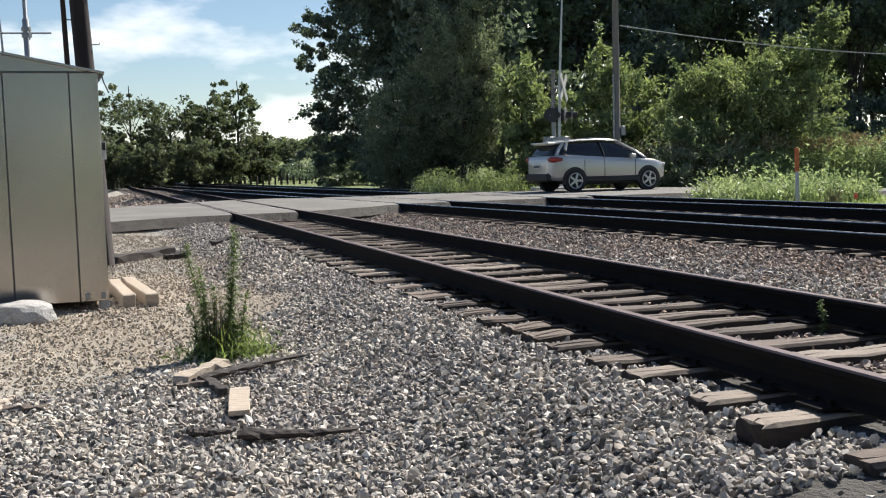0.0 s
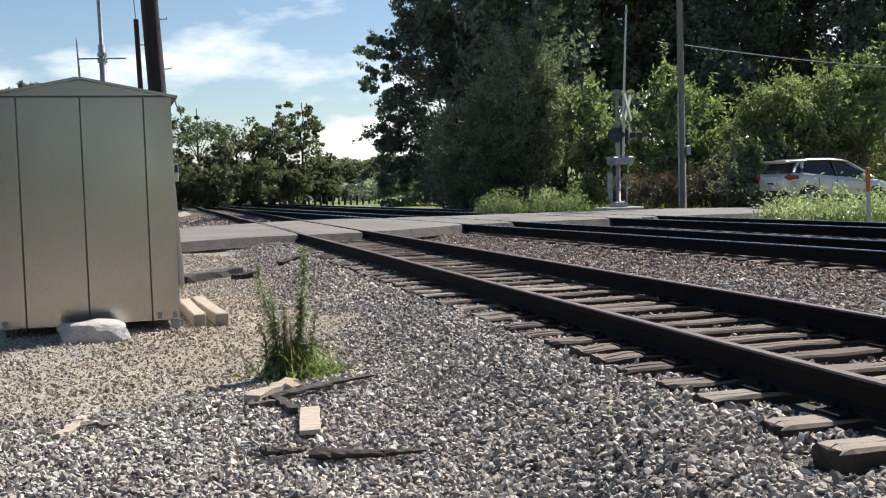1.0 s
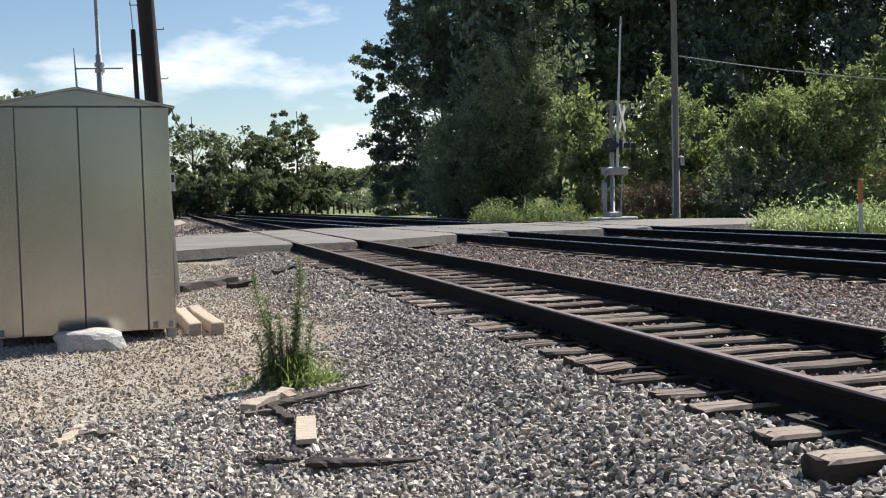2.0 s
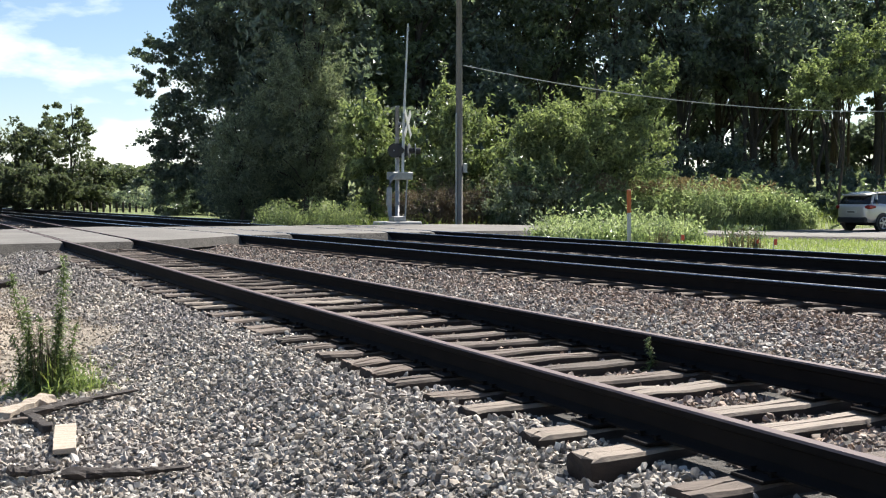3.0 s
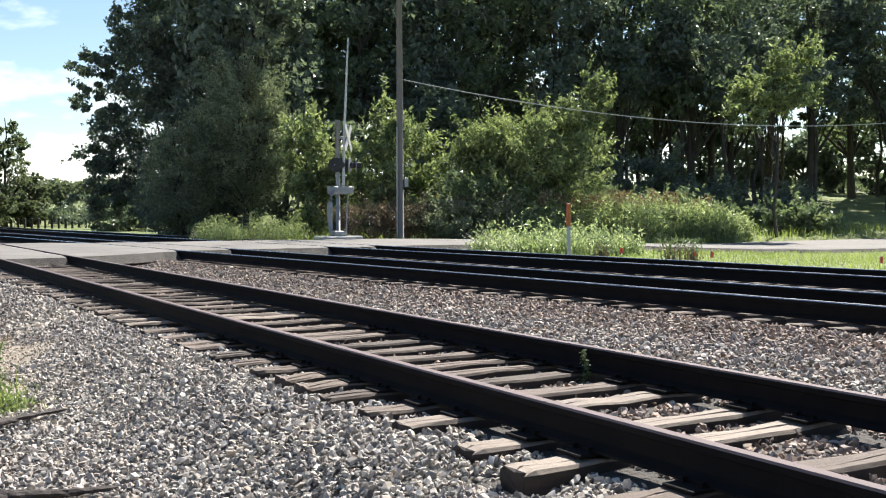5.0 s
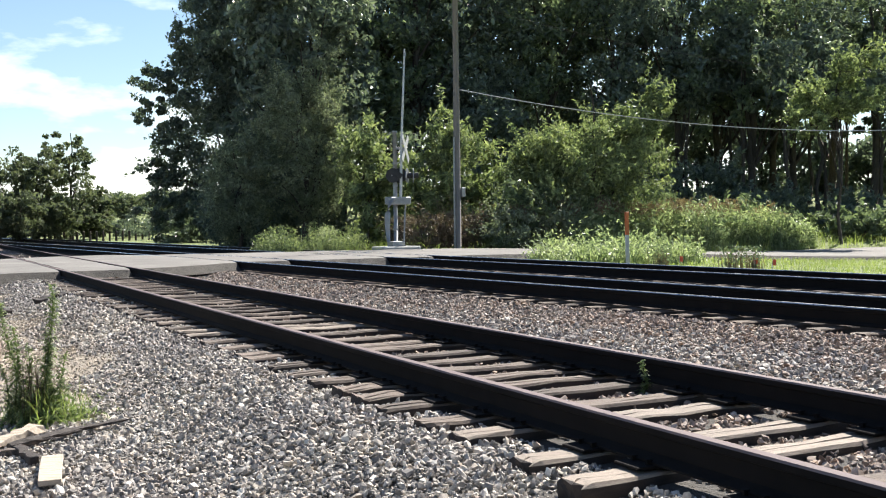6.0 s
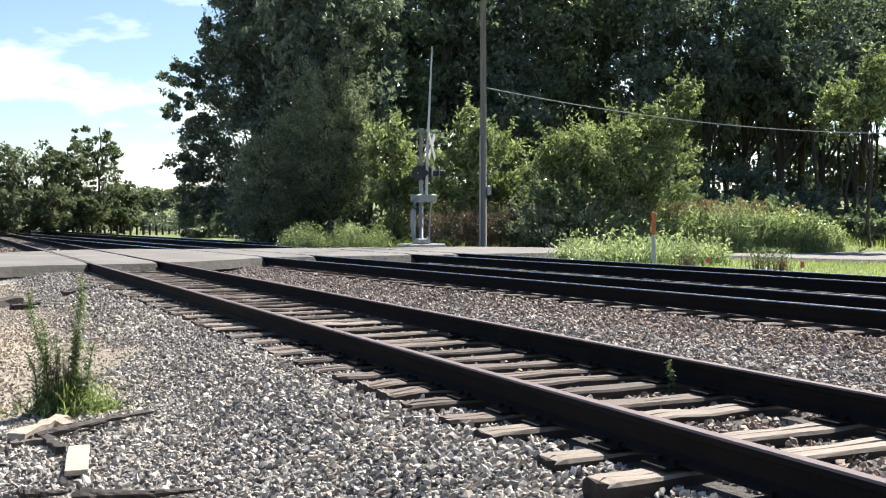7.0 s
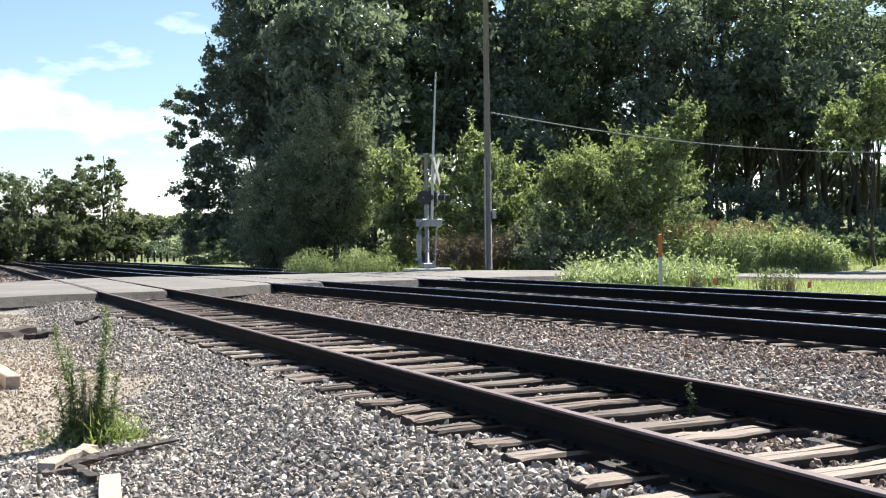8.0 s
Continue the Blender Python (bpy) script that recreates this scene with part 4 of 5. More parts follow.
def tree(name, label, x, y, blobs, clumps, per, leaf, mat, seed, r0=0.2, slim=0.55, hollow=0.5, clump=0.3, category="tree", limb_count=10, up=0.5, top=None, sprigs=0):
    """A tree or bush standing at (x, y); blobs are relative to its foot."""
    rng = np.random.default_rng(seed)
    g = float(land(x, y)) - 0.05
    t = thing(name, label, category, pose(x, y, g))
    pts, cs = crown_points(blobs, clumps, per, rng, hollow, clump)
    if sprigs:                                      # shoots that break the outline
        k = 16
        i = rng.choice(len(cs), sprigs)
        d = cs[i] - np.array([b[:3] for b in blobs]).mean(0)
        d = d / (np.linalg.norm(d, axis=1)[:, None] + 1e-6) + rng.normal(0, 0.3, (sprigs, 3)) + np.array([0, 0, 0.55])
        d /= np.linalg.norm(d, axis=1)[:, None]
        u = np.linspace(0.1, 1, k)[None, :, None]
        sp = cs[i][:, None, :] + d[:, None, :] * u * rng.uniform(0.5, 1.25, (sprigs, 1, 1)) + rng.normal(0, 0.07, (sprigs, k, 3))
        pts = np.concatenate([pts, sp.reshape(-1, 3)])
    pts = pts[pts[:, 2] > 0.05]
    quads_object("crown", leaf_quads(pts, leaf, rng, up, slim), mat, t)
    bm = bmesh.new()
    zt = max(b[2] + b[5] * 0.6 for b in blobs) if top is None else top
    b0 = blobs[0]
    limbs(bm, (0, 0, 0), (b0[0] * 0.7, b0[1] * 0.7, zt), r0, cs[:limb_count], rng)
    part("trunk", bm, M_BARK, t, smooth=True)
    return t


def big_tree(label, x, y, h, r, seed, mat=M_LEAF_DARK, base=0.3, clumps=170, per=70, leaf=0.34, name="broadleaf_tree"):
    rng = np.random.default_rng(seed + 900)
    blobs = []
    zc = h * (base + 1) / 2
    blobs.append((0, 0, zc, r * 0.8, r * 0.8, h * (1 - base) / 2))
    for k in range(6):
        a = rng.uniform(0, 6.28)
        z = rng.uniform(h * base + r * 0.3, h * 0.85)
        blobs.append((math.cos(a) * r * 0.55, math.sin(a) * r * 0.55, z, r * rng.uniform(0.4, 0.6), r * rng.uniform(0.4, 0.6), h * (1 - base) * rng.uniform(0.14, 0.24)))
    return tree(name, label, x, y, blobs, clumps, per, leaf, mat, seed, 0.011 * h + 0.05, hollow=0.3, clump=0.19, limb_count=14)


def build_trees():
    # the dark wood behind the crossing
    dark, bare = "tall dark broadleaf tree in the wood", "tall broadleaf tree with a bare lower trunk"
    fx, fy = -3.07 + 58 * math.sin(radians(16.3)), -0.55 + 58 * math.cos(radians(16.3))
    foot, crown = float(land(fx, fy)), []
    for yaw, rise, r in ((15.0, 0.205, 1.8), (14.2, 0.165, 1.4), (14.4, 0.14, 1.3), (12.3, 0.127, 1.2), (13.3, 0.118, 1.1), (12.0, 0.098, 1.2), (13.1, 0.075, 1.4), (12.5, 0.05, 1.2), (13.3, 0.034, 1.3), (12.2, 0.016, 1.2), (13.0, 0.005, 1.2),
                         (16.4, 0.24, 3.0), (16.2, 0.18, 3.0), (15.2, 0.125, 2.6), (15.2, 0.075, 2.6), (15.2, 0.025, 2.4), (19.4, 0.26, 3.6), (19.2, 0.18, 3.4), (19.0, 0.1, 3.4), (18.6, 0.03, 3.0)):
        crown.append((-3.07 + 58 * math.sin(radians(yaw)) - fx, -0.55 + 58 * math.cos(radians(yaw)) - fy, 0.96 + 58 * rise - foot, r, r, r * 0.85))
    tree("broadleaf_tree", "huge dark broadleaf tree at the edge of the wood", fx, fy, crown, 950, 95, 0.22, M_LEAF_DARK, 1, 0.3, hollow=0.3, clump=0.27, limb_count=24, top=13.0, sprigs=260)
    for i, (yaw, d, h, r, base) in enumerate(((22, 58, 20, 6.2, 0.05), (20.5, 50, 15, 4.4, 0.1), (26, 60, 21, 6.4, 0.12), (24.3, 62, 20, 5.4, 0.24), (31.5, 72, 21, 6.4, 0.14), (29.5, 64, 21, 6.5, 0.1), (33.0, 66, 20, 6.0, 0.16), (34.6, 74, 21, 6.0, 0.1), (36.3, 67, 20, 5.6, 0.2), (38.2, 75, 21, 6.4, 0.1), (39.8, 68, 19, 5.4, 0.26), (41.8, 76, 20, 6.2, 0.18), (43.6, 69, 19, 5.4, 0.3))):
        x, y = -3.15 + d * math.sin(radians(yaw)), -0.57 + d * math.cos(radians(yaw))
        big_tree(dark if base < 0.25 else bare, x, y, h, r, 2 + i, base=base, clumps=210 if yaw < 32 else 140, per=75, leaf=0.36, mat=M_LEAF_DARK if i % 3 else M_LEAF_MID)
    for i, (yaw, d, h, r, base) in enumerate(((45.6, 74, 18, 5.2, 0.3), (47.4, 80, 18, 5.2, 0.34), (49.3, 74, 18, 5.2, 0.32), (51.4, 80, 18, 5.6, 0.2), (53.2, 73, 18, 5.2, 0.3), (55.6, 78, 18, 5.6, 0.2), (58, 72, 17, 5.2, 0.25), (60.6, 76, 18, 5.6, 0.2), (44.6, 82, 20, 6.0, 0.2))):
        x, y = -3.15 + d * math.sin(radians(yaw)), -0.57 + d * math.cos(radians(yaw))
        big_tree(bare, x, y, h, r, 102 + i, base=base, clumps=125, per=70, leaf=0.36, mat=M_LEAF_MID if i % 2 else M_LEAF_DARK)
    # young stems in the thin part of the wood
    rs = np.random.default_rng(8)
    for i in range(16):
        yaw, d = rs.uniform(40, 56), rs.uniform(62, 86)
        x, y = -3.15 + d * math.sin(radians(yaw)), -0.57 + d * math.cos(radians(yaw))
        h = rs.uniform(9, 13)
        tree("slender_tree", "slender dark tree stem in the thin part of the wood", x, y, [(0, 0, h * 0.82, 1.6, 1.6, h * 0.22)], 26, 50, 0.4, M_LEAF_DARK, 130 + i, 0.13, clump=0.4, limb_count=4)
    # the back of the wood
    for i, (yaw, d, h) in enumerate(((31, 84, 9), (33.5, 86, 9), (36, 84, 9), (38, 88, 9), (40, 84, 8.5), (42, 87, 8), (44, 84, 7.5), (45.6, 90, 6.2), (47.4, 92, 4.8), (49.2, 90, 5.2), (51.0, 88, 7), (53, 85, 8), (55, 88, 8), (57, 84, 8), (59.5, 86, 8), (62, 84, 8))):
        x, y = -3.15 + d * math.sin(radians(yaw)), -0.57 + d * math.cos(radians(yaw))
        tree("thicket_bush", "dark thicket at the back of the wood", x, y, [(0, 0, h * 0.45, 2.6, 2.0, h * 0.45), (1.0, 0, h * 0.7, 1.6, 1.6, h * 0.3)], 60, 40, 0.5, M_LEAF_DARK, 190 + i, 0.1, 0.6, clump=0.3, category="shrub", limb_count=5)
    # unseen trees added behind the camera, to darken the shed's upper reflection
    for i, x in enumerate((-34, -24, -15, -6, 4, 14, 25)):
        big_tree("unseen green broadleaf tree added on the near side of the yard for the shed's reflection", x, -30 + 3 * math.sin(i * 2.1), 17, 6.5, 160 + i, base=0.0, clumps=90, per=40, leaf=0.95, mat=M_LEAF_DARK)
    # plants before the wood
    tree("willow_tree", "slender grey-green tree before the dark wood", 12.6, 43.0,
         [(0, 0, 4.6, 2.0, 1.8, 3.4), (0.9, 0, 7.6, 0.9, 0.9, 1.9), (-0.9, 0, 6.0, 1.1, 1.0, 1.6), (0.8, 0, 3.6, 1.5, 1.3, 2.6)], 300, 90, 0.15, M_LEAF_GREY, 21, 0.13, 0.35, clump=0.2, sprigs=260)
    tree("grey_shrub", "grey-green shrub at the wood's edge", 9.9, 43.6, [(0, 0, 2.6, 1.5, 1.3, 2.3), (0.7, 0, 3.9, 0.8, 0.8, 1.1)], 160, 80, 0.16, M_LEAF_GREY, 22, 0.08, 0.4, clump=0.24, sprigs=150, category="shrub")
    tree("sapling", "sunlit light-green sapling behind the crossing signal", 13.9, 39.3, [(0, 0, 3.5, 1.5, 1.2, 1.5), (0.5, 0, 2.0, 1.2, 1.1, 1.3)], 120, 40, 0.26, M_LEAF_LIGHT, 23, 0.06, 0.4, clump=0.22, sprigs=130)
    tree("sapling", "sunlit light-green saplings behind the power pole", 17.2, 37.8, [(0, 0, 3.2, 2.0, 1.5, 1.6), (-0.6, 0, 4.4, 0.8, 0.8, 1.5), (0.3, 0, 1.7, 2.0, 1.5, 1.3)], 180, 40, 0.26, M_LEAF_LIGHT, 24, 0.07, 0.36, clump=0.2, sprigs=220)
    tree("broad_shrub", "broad sunlit green shrub tree by the road", 23.0, 36.2, [(0, 0, 3.4, 3.6, 2.2, 2.2), (1.6, 0, 5.0, 1.8, 1.2, 1.3), (-2.2, 0, 3.8, 1.7, 1.4, 1.3), (2.8, -0.4, 6.4, 0.8, 0.7, 1.1), (0, 0.6, 1.6, 3.2, 1.6, 1.6)], 560, 55, 0.21, M_LEAF_LIGHT, 25, 0.12, 0.38, hollow=0.25, clump=0.2, sprigs=420, category="shrub")
    tree("low_shrub", "dense low green shrub below the saplings", 19.6, 35.2, [(0, 0, 1.4, 1.7, 1.1, 1.2), (1.2, 0.2, 1.9, 0.9, 0.8, 0.9)], 120, 45, 0.24, M_LEAF_LIGHT, 26, 0.05, 0.4, clump=0.24, sprigs=120, category="shrub")
    tree("flowering_shrub", "low shrub with small pale leaves beside the pole", 18.0, 34.2, [(0, 0, 0.9, 1.5, 0.8, 0.8), (1.7, 0.2, 1.0, 1.0, 0.8, 0.8)], 90, 70, 0.12, M_LEAF_GREY, 27, 0.04, 0.5, clump=0.24, sprigs=80, category="shrub")
    tree("dead_brush", "brown dead brush between signal and pole", 14.4, 35.0, [(0, 0, 0.8, 1.5, 0.6, 0.8), (1.6, 0.2, 0.8, 1.2, 0.6, 0.75)], 170, 60, 0.14, M_DEAD, 28, 0.03, 0.2, clump=0.3, sprigs=90, category="brush")
    tree("young_tree", "sunlit young tree hanging over the road", 36.8, 35.6, [(0, 0, 7.0, 2.3, 1.6, 1.0), (1.0, 0, 8.2, 1.6, 1.2, 0.9), (-1.8, 0, 5.9, 1.0, 0.9, 0.8)], 110, 40, 0.26, M_LEAF_LIGHT, 29, 0.08, 0.4, clump=0.22, sprigs=140)
    # undergrowth
    rng = np.random.default_rng(77)
    for i, (x, y, w, h) in enumerate(((27.5, 38.5, 2.2, 2.2), (31, 37.5, 1.8, 1.7), (35, 38, 1.6, 1.3), (40, 37, 2.0, 1.4), (16.5, 43.5, 2.4, 3.0), (21, 42, 2.6, 3.4), (26, 43, 2.6, 3.2), (11.5, 47, 2.4, 2.4), (30, 43, 2.2, 2.6), (33, 47, 2.6, 4.2), (36.5, 45, 2.4, 3.6), (28, 49, 2.8, 4.6), (22, 49, 2.8, 4.4), (38.5, 42, 2.0, 2.2), (43, 41, 2.0, 1.6), (12.5, 66, 2.4, 1.5), (16, 63, 2.6, 1.8), (16, 74, 3, 1.6), (19, 70, 3, 2.2), (15, 90, 3, 1.4), (21, 92, 3, 1.8))):
        tree("undergrowth_bush", "dark undergrowth bush at the foot of the wood", x, y, [(0, 0, h * 0.5, w, w * 0.7, h * 0.5), (w * 0.5, 0, h * 0.7, w * 0.5, w * 0.5, h * 0.4)], 80, 34, 0.28, M_LEAF_MID if i < 4 else M_LEAF_DARK, 40 + i, 0.05, 0.5, clump=0.24, category="shrub", limb_count=5, sprigs=60)
    # trees beyond the tracks, far off
    for i, (yaw, d, h, r) in enumerate(((-8.5, 62, 9.5, 4.0), (-5.8, 66, 8.2, 3.0), (-2.5, 80, 7.5, 3.4), (0.5, 86, 8.6, 3.4), (2.6, 88, 9.8, 3.2), (4.6, 86, 8.6, 3.2), (6.4, 88, 9.0, 2.6), (8.0, 90, 10.2, 2.4), (9.2, 94, 5.2, 1.8), (10.6, 140, 3.4, 2.4), (12.0, 150, 3.2, 2.6), (0.2, 80, 4.2, 2.6), (7.2, 82, 3.4, 2.2), (-1.5, 76, 4.0, 2.6), (9.0, 90, 2.6, 2.0), (1.6, 80, 5.0, 2.6), (5.6, 80, 4.6, 2.4), (3.4, 78, 3.8, 2.2))):
        x, y = -3.15 + d * math.sin(radians(yaw)), -0.57 + d * math.cos(radians(yaw))
        big_tree("green broadleaf tree beyond the tracks", x, y, h * 0.86, r, 60 + i, mat=M_LEAF_FAR, base=0.0, clumps=170, per=46, leaf=0.26)


build_trees()


def far_wood():
    rng = np.random.default_rng(5)
    n = 36000
    a = np.radians(rng.uniform(-12, 66, n))
    d = rng.uniform(330, 420, n)
    top = 3.5 + 2.5 * np.abs(np.sin(a * 23)) + 2 * np.abs(np.sin(a * 61 + 1))
    x, y = d * np.sin(a), d * np.cos(a)
    z = land(x, y) + rng.uniform(0, 1, n) ** 0.7 * top
    q = leaf_quads(np.stack([x, y, z], -1), 1.5, rng, 0.5, 0.8)
    tagged(quads_object("far_wood", q, M_LEAF_FAR), "distant green wood along the horizon", "wood", kind="stuff")


far_wood()


def blades(pos, height, width, rng, lean=0.35, segs=3):
    """Bent grass blades (n * segs quads) standing at pos."""
    n = len(pos)
    a = rng.uniform(0, 2 * math.pi, n)
    d = np.stack([np.cos(a), np.sin(a), np.zeros(n)], -1)
    side = np.stack([-np.sin(a), np.cos(a), np.zeros(n)], -1)
    h = height * rng.uniform(0.55, 1.15, n)[:, None] if np.isscalar(height) else height * rng.uniform(0.7, 1.1, (n, 1))
    w = width * rng.uniform(0.7, 1.3, n)[:, None]
    ln = lean * rng.uniform(0.2, 1.6, n)[:, None]
    rows = []
    for i in range(segs + 1):
        t = i / segs
        c = pos + d * h * ln * t ** 2 + np.array([0, 0, 1.0]) * h * (t - 0.35 * ln * t ** 2)
        k = w * (1 - t) ** 0.7 if i else w * 0.8
        rows.append((c - side * k / 2, c + side * k / 2))
    return np.concatenate([np.stack([rows[i][0], rows[i][1], rows[i + 1][1], rows[i + 1][0]], 1) for i in range(segs)])


def on_land(x, y, dz=-0.02):
    return np.stack([x, y, land(x, y) + dz], -1)


def build_grass():
    rng = np.random.default_rng(31)
    # mown strip along the main line and the road
    n = 32000
    y = rng.uniform(7, 36, n)
    x = b1(y) + 6.9 + rng.uniform(0, 1, n) ** 1.3 * 22
    ok = off_road(x, y) & (np.sin(x * 1.9 + y) + np.sin(y * 2.3 - x) > -1.5)
    q = blades(on_land(x[ok], y[ok]), 0.16, 0.02, rng, 0.5, 2)
    tagged(quads_object("short_grass", q, M_GRASS), "short green grass along the main line", "grass", kind="stuff")
    n = 9000
    x, y = rng.uniform(11, 46, n), rng.uniform(33.5, 46, n)
    ok = off_road(x, y)
    q = blades(on_land(x[ok], y[ok]), 0.55, 0.035, rng, 0.5, 2)
    tagged(quads_object("rough_grass", q, M_GRASS), "rough grass beyond the road", "grass", kind="stuff")
    # tall grass stand beyond the road
    n = 11000
    x = rng.uniform(17.0, 34.6, n)
    y = 35.5 + rng.uniform(-1.3, 1.4, n) + 0.05 * (x - 20) + 0.4 * np.sin(1.1 * x)
    env = smooth(15.5, 20.5, x) * smooth(34.8, 31.5, x) * (0.8 + 0.3 * np.sin(2.3 * x + 1.1 * y) * np.sin(1.7 * y - 0.9 * x))
    g = on_land(x, y)
    q = blades(g, 1.25, 0.045, rng, 0.6, 3)
    q[:, :, 2] = g[:, 2].repeat(1)[np.tile(np.arange(n), 3)][:, None] + (q[:, :, 2] - g[np.tile(np.arange(n), 3), 2][:, None]) * (0.6 + 0.68 * env[np.tile(np.arange(n), 3)])[:, None]
    st = thing("tall_grass_stand", "stand of tall sunlit green grass with rusty seed heads beyond the road", "tall grass", kind="stuff")
    quads_object("blades", q, M_TALL_GRASS, st)
    m = 52000
    i = rng.integers(0, n, m)
    p = g[i] + np.stack([rng.normal(0, 0.1, m), rng.normal(0, 0.1, m), rng.beta(1.3, 1.6, m) * 2.15 * (0.5 + 0.45 * env[i]) * rng.uniform(0.75, 1.15, m)], -1)
    quads_object("leaves", leaf_quads(p, 0.21, rng, 0.5, 0.36), M_TALL_GRASS, st)
    c = rng.choice(np.argsort(x + rng.normal(0, 2.5, n))[: n * 3 // 4], 260)
    i = np.repeat(c, 24)
    p = g[i] + np.stack([rng.normal(0, 0.09, len(i)), rng.normal(0, 0.09, len(i)), rng.uniform(1.8, 2.3, len(i)) * (0.56 + 0.42 * env[i])], -1)
    quads_object("seed_heads", leaf_quads(p, 0.14, rng, 0.3, 0.4), M_SEED, st)
    # ferny weeds left of the signal
    n = 1500
    x, y = rng.uniform(8.5, 12.2, n), rng.uniform(35.0, 37.2, n)
    w = thing("tall_weeds", "bright green tall weeds beyond the crossing", "weeds", kind="stuff")
    g = on_land(x, y)
    h = 0.5 + 0.6 * np.abs(np.sin(1.9 * x) * np.sin(2.7 * x + 1.3 * y))
    quads_object("blades", blades(g, h[:, None], 0.03, rng, 0.3, 3), M_LEAF_MID, w)
    i = rng.integers(0, n, 6000)
    quads_object("leaves", leaf_quads(g[i] + np.stack([rng.normal(0, 0.06, 6000), rng.normal(0, 0.06, 6000), rng.uniform(0.05, 1.15, 6000) * h[i]], -1), 0.12, rng, 0.3, 0.35), M_LEAF_LIGHT, w)
    # scrub by the marker post
    n = 1300
    x, y = rng.uniform(12.0, 16.4, n), rng.uniform(21.6, 24.2, n)
    ok = off_road(x, y)
    w = thing("verge_weeds", "green verge weeds beside the marker post", "weeds", kind="stuff")
    g = on_land(x[ok], y[ok])
    quads_object("blades", blades(g, 0.8, 0.034, rng, 0.7, 3), M_TALL_GRASS, w)
    i = rng.integers(0, len(g), 6000)
    quads_object("leaves", leaf_quads(g[i] + np.stack([rng.normal(0, 0.1, 6000), rng.normal(0, 0.1, 6000), np.abs(rng.normal(0, 0.36, 6000))], -1), 0.13, rng, 0.3, 0.35), M_TALL_GRASS, w)
    # dry tufts along the line
    for fx, fy in ((13.2, 19.6), (13.3, 17.3), (13.6, 17.0)):
        w = thing("dry_tuft", "dry brown weed tuft beside the main line", "weeds", pose(fx, fy, float(land(fx, fy))))
        p = np.stack([rng.normal(0, 0.12, 60), rng.normal(0, 0.12, 60), np.zeros(60)], -1)
        quads_object("stalk_clump", blades(p, 0.6, 0.02, rng, 0.3, 2), M_DEAD, w)
        p = np.stack([rng.normal(0, 0.14, 200), rng.normal(0, 0.14, 200), rng.uniform(0.05, 0.6, 200)], -1)
        tagged(quads_object("leaf_clump", leaf_quads(p, 0.1, rng, 0.3, 0.3), M_LEAF_MID, w), kind="stuff")


build_grass()


def weed(name, label, x, y, stems, seed, bushy=True):
    """Tall roadside weed: feathery stems over a low tuft."""
    rng = np.random.default_rng(seed)
    g = float(land(x, y)) - 0.01
    t = thing(name, label, "weed", pose(x, y, g))
    for sx, sy, h, r, lean in stems:
        bend = rng.uniform(-0.03, 0.03)
        bm = bmesh.new()
        pts = [Vector((sx + lean * (i / 8) ** 2 + bend * math.sin(i * 0.7), sy + 0.02 * math.sin(i * 0.9 + seed), h * i / 8)) for i in range(9)]
        tube(bm, pts, [0.005 * (1 - 0.6 * i / 8) for i in range(9)], 6)
        part("stem", bm, M_WEED, t)
        n = int(520 * h)
        u = rng.uniform(0.05, 1.0, n)
        a = rng.uniform(0, 6.28, n)
        d = np.stack([np.cos(a), np.sin(a), rng.uniform(-0.25, 0.9, n)], -1)
        k = u * 8
        base = np.stack([sx + lean * u ** 2 + bend * np.sin(k * 0.7), sy + 0.02 * np.sin(k * 0.9 + seed), u * h], -1)
        ln = r * (1.0 - 0.62 * u) * rng.uniform(0.45, 1.25, n)
        tip = base + d * ln[:, None] - np.array([0, 0, 0.25]) * ln[:, None]
        side = np.stack([-np.sin(a), np.cos(a), rng.uniform(-0.4, 0.4, n)], -1) * 0.0065
        mid = base + d * ln[:, None] * 0.55 + np.array([0, 0, 0.008])
        quads_object("leaves", np.stack([base, mid + side, tip, mid - side], 1), M_WEED, t)
    if bushy:
        n = 2600
        q = np.abs(rng.normal(0, 1, n))
        a = rng.uniform(0, 6.28, n)
        p = np.stack([0.05 + 0.19 * q * np.cos(a), 0.15 * q * np.sin(a), np.abs(rng.normal(0.05, 0.14, n)) * np.exp(-0.4 * q)], -1)
        quads_object("tuft", leaf_quads(p, 0.065, rng, 0.4, 0.2), M_WEED, t)
        n = 260
        p = np.stack([rng.normal(0.06, 0.12, n), rng.normal(0, 0.1, n), np.zeros(n)], -1)
        quads_object("grass_tuft", blades(p, 0.34, 0.008, rng, 0.6, 3), M_GRASS, t)
        n = 70
        p = np.stack([rng.normal(-0.02, 0.05, n), rng.normal(0, 0.05, n), np.zeros(n)], -1)
        quads_object("dry_tuft", blades(p, 0.5, 0.009, rng, 0.12, 2), M_DEAD, t)


weed("roadside_weed", "tall leafy green weed growing in the gravel", -2.17, 7.75, [(-0.14, 0.0, 0.9, 0.11, -0.09), (-0.12, 0.04, 0.72, 0.1, -0.05), (0.08, 0.03, 1.02, 0.13, 0.03), (0.05, 0.0, 0.62, 0.11, 0.02), (0.13, -0.03, 0.5, 0.11, 0.07), (-0.05, 0.05, 0.58, 0.1, -0.02), (-0.18, -0.02, 0.45, 0.09, -0.08)], 51)
weed("track_weed", "small green weed sprouting beside the rail", 1.42, 5.22, [(0, 0, 0.25, 0.06, 0.01)], 52, False)


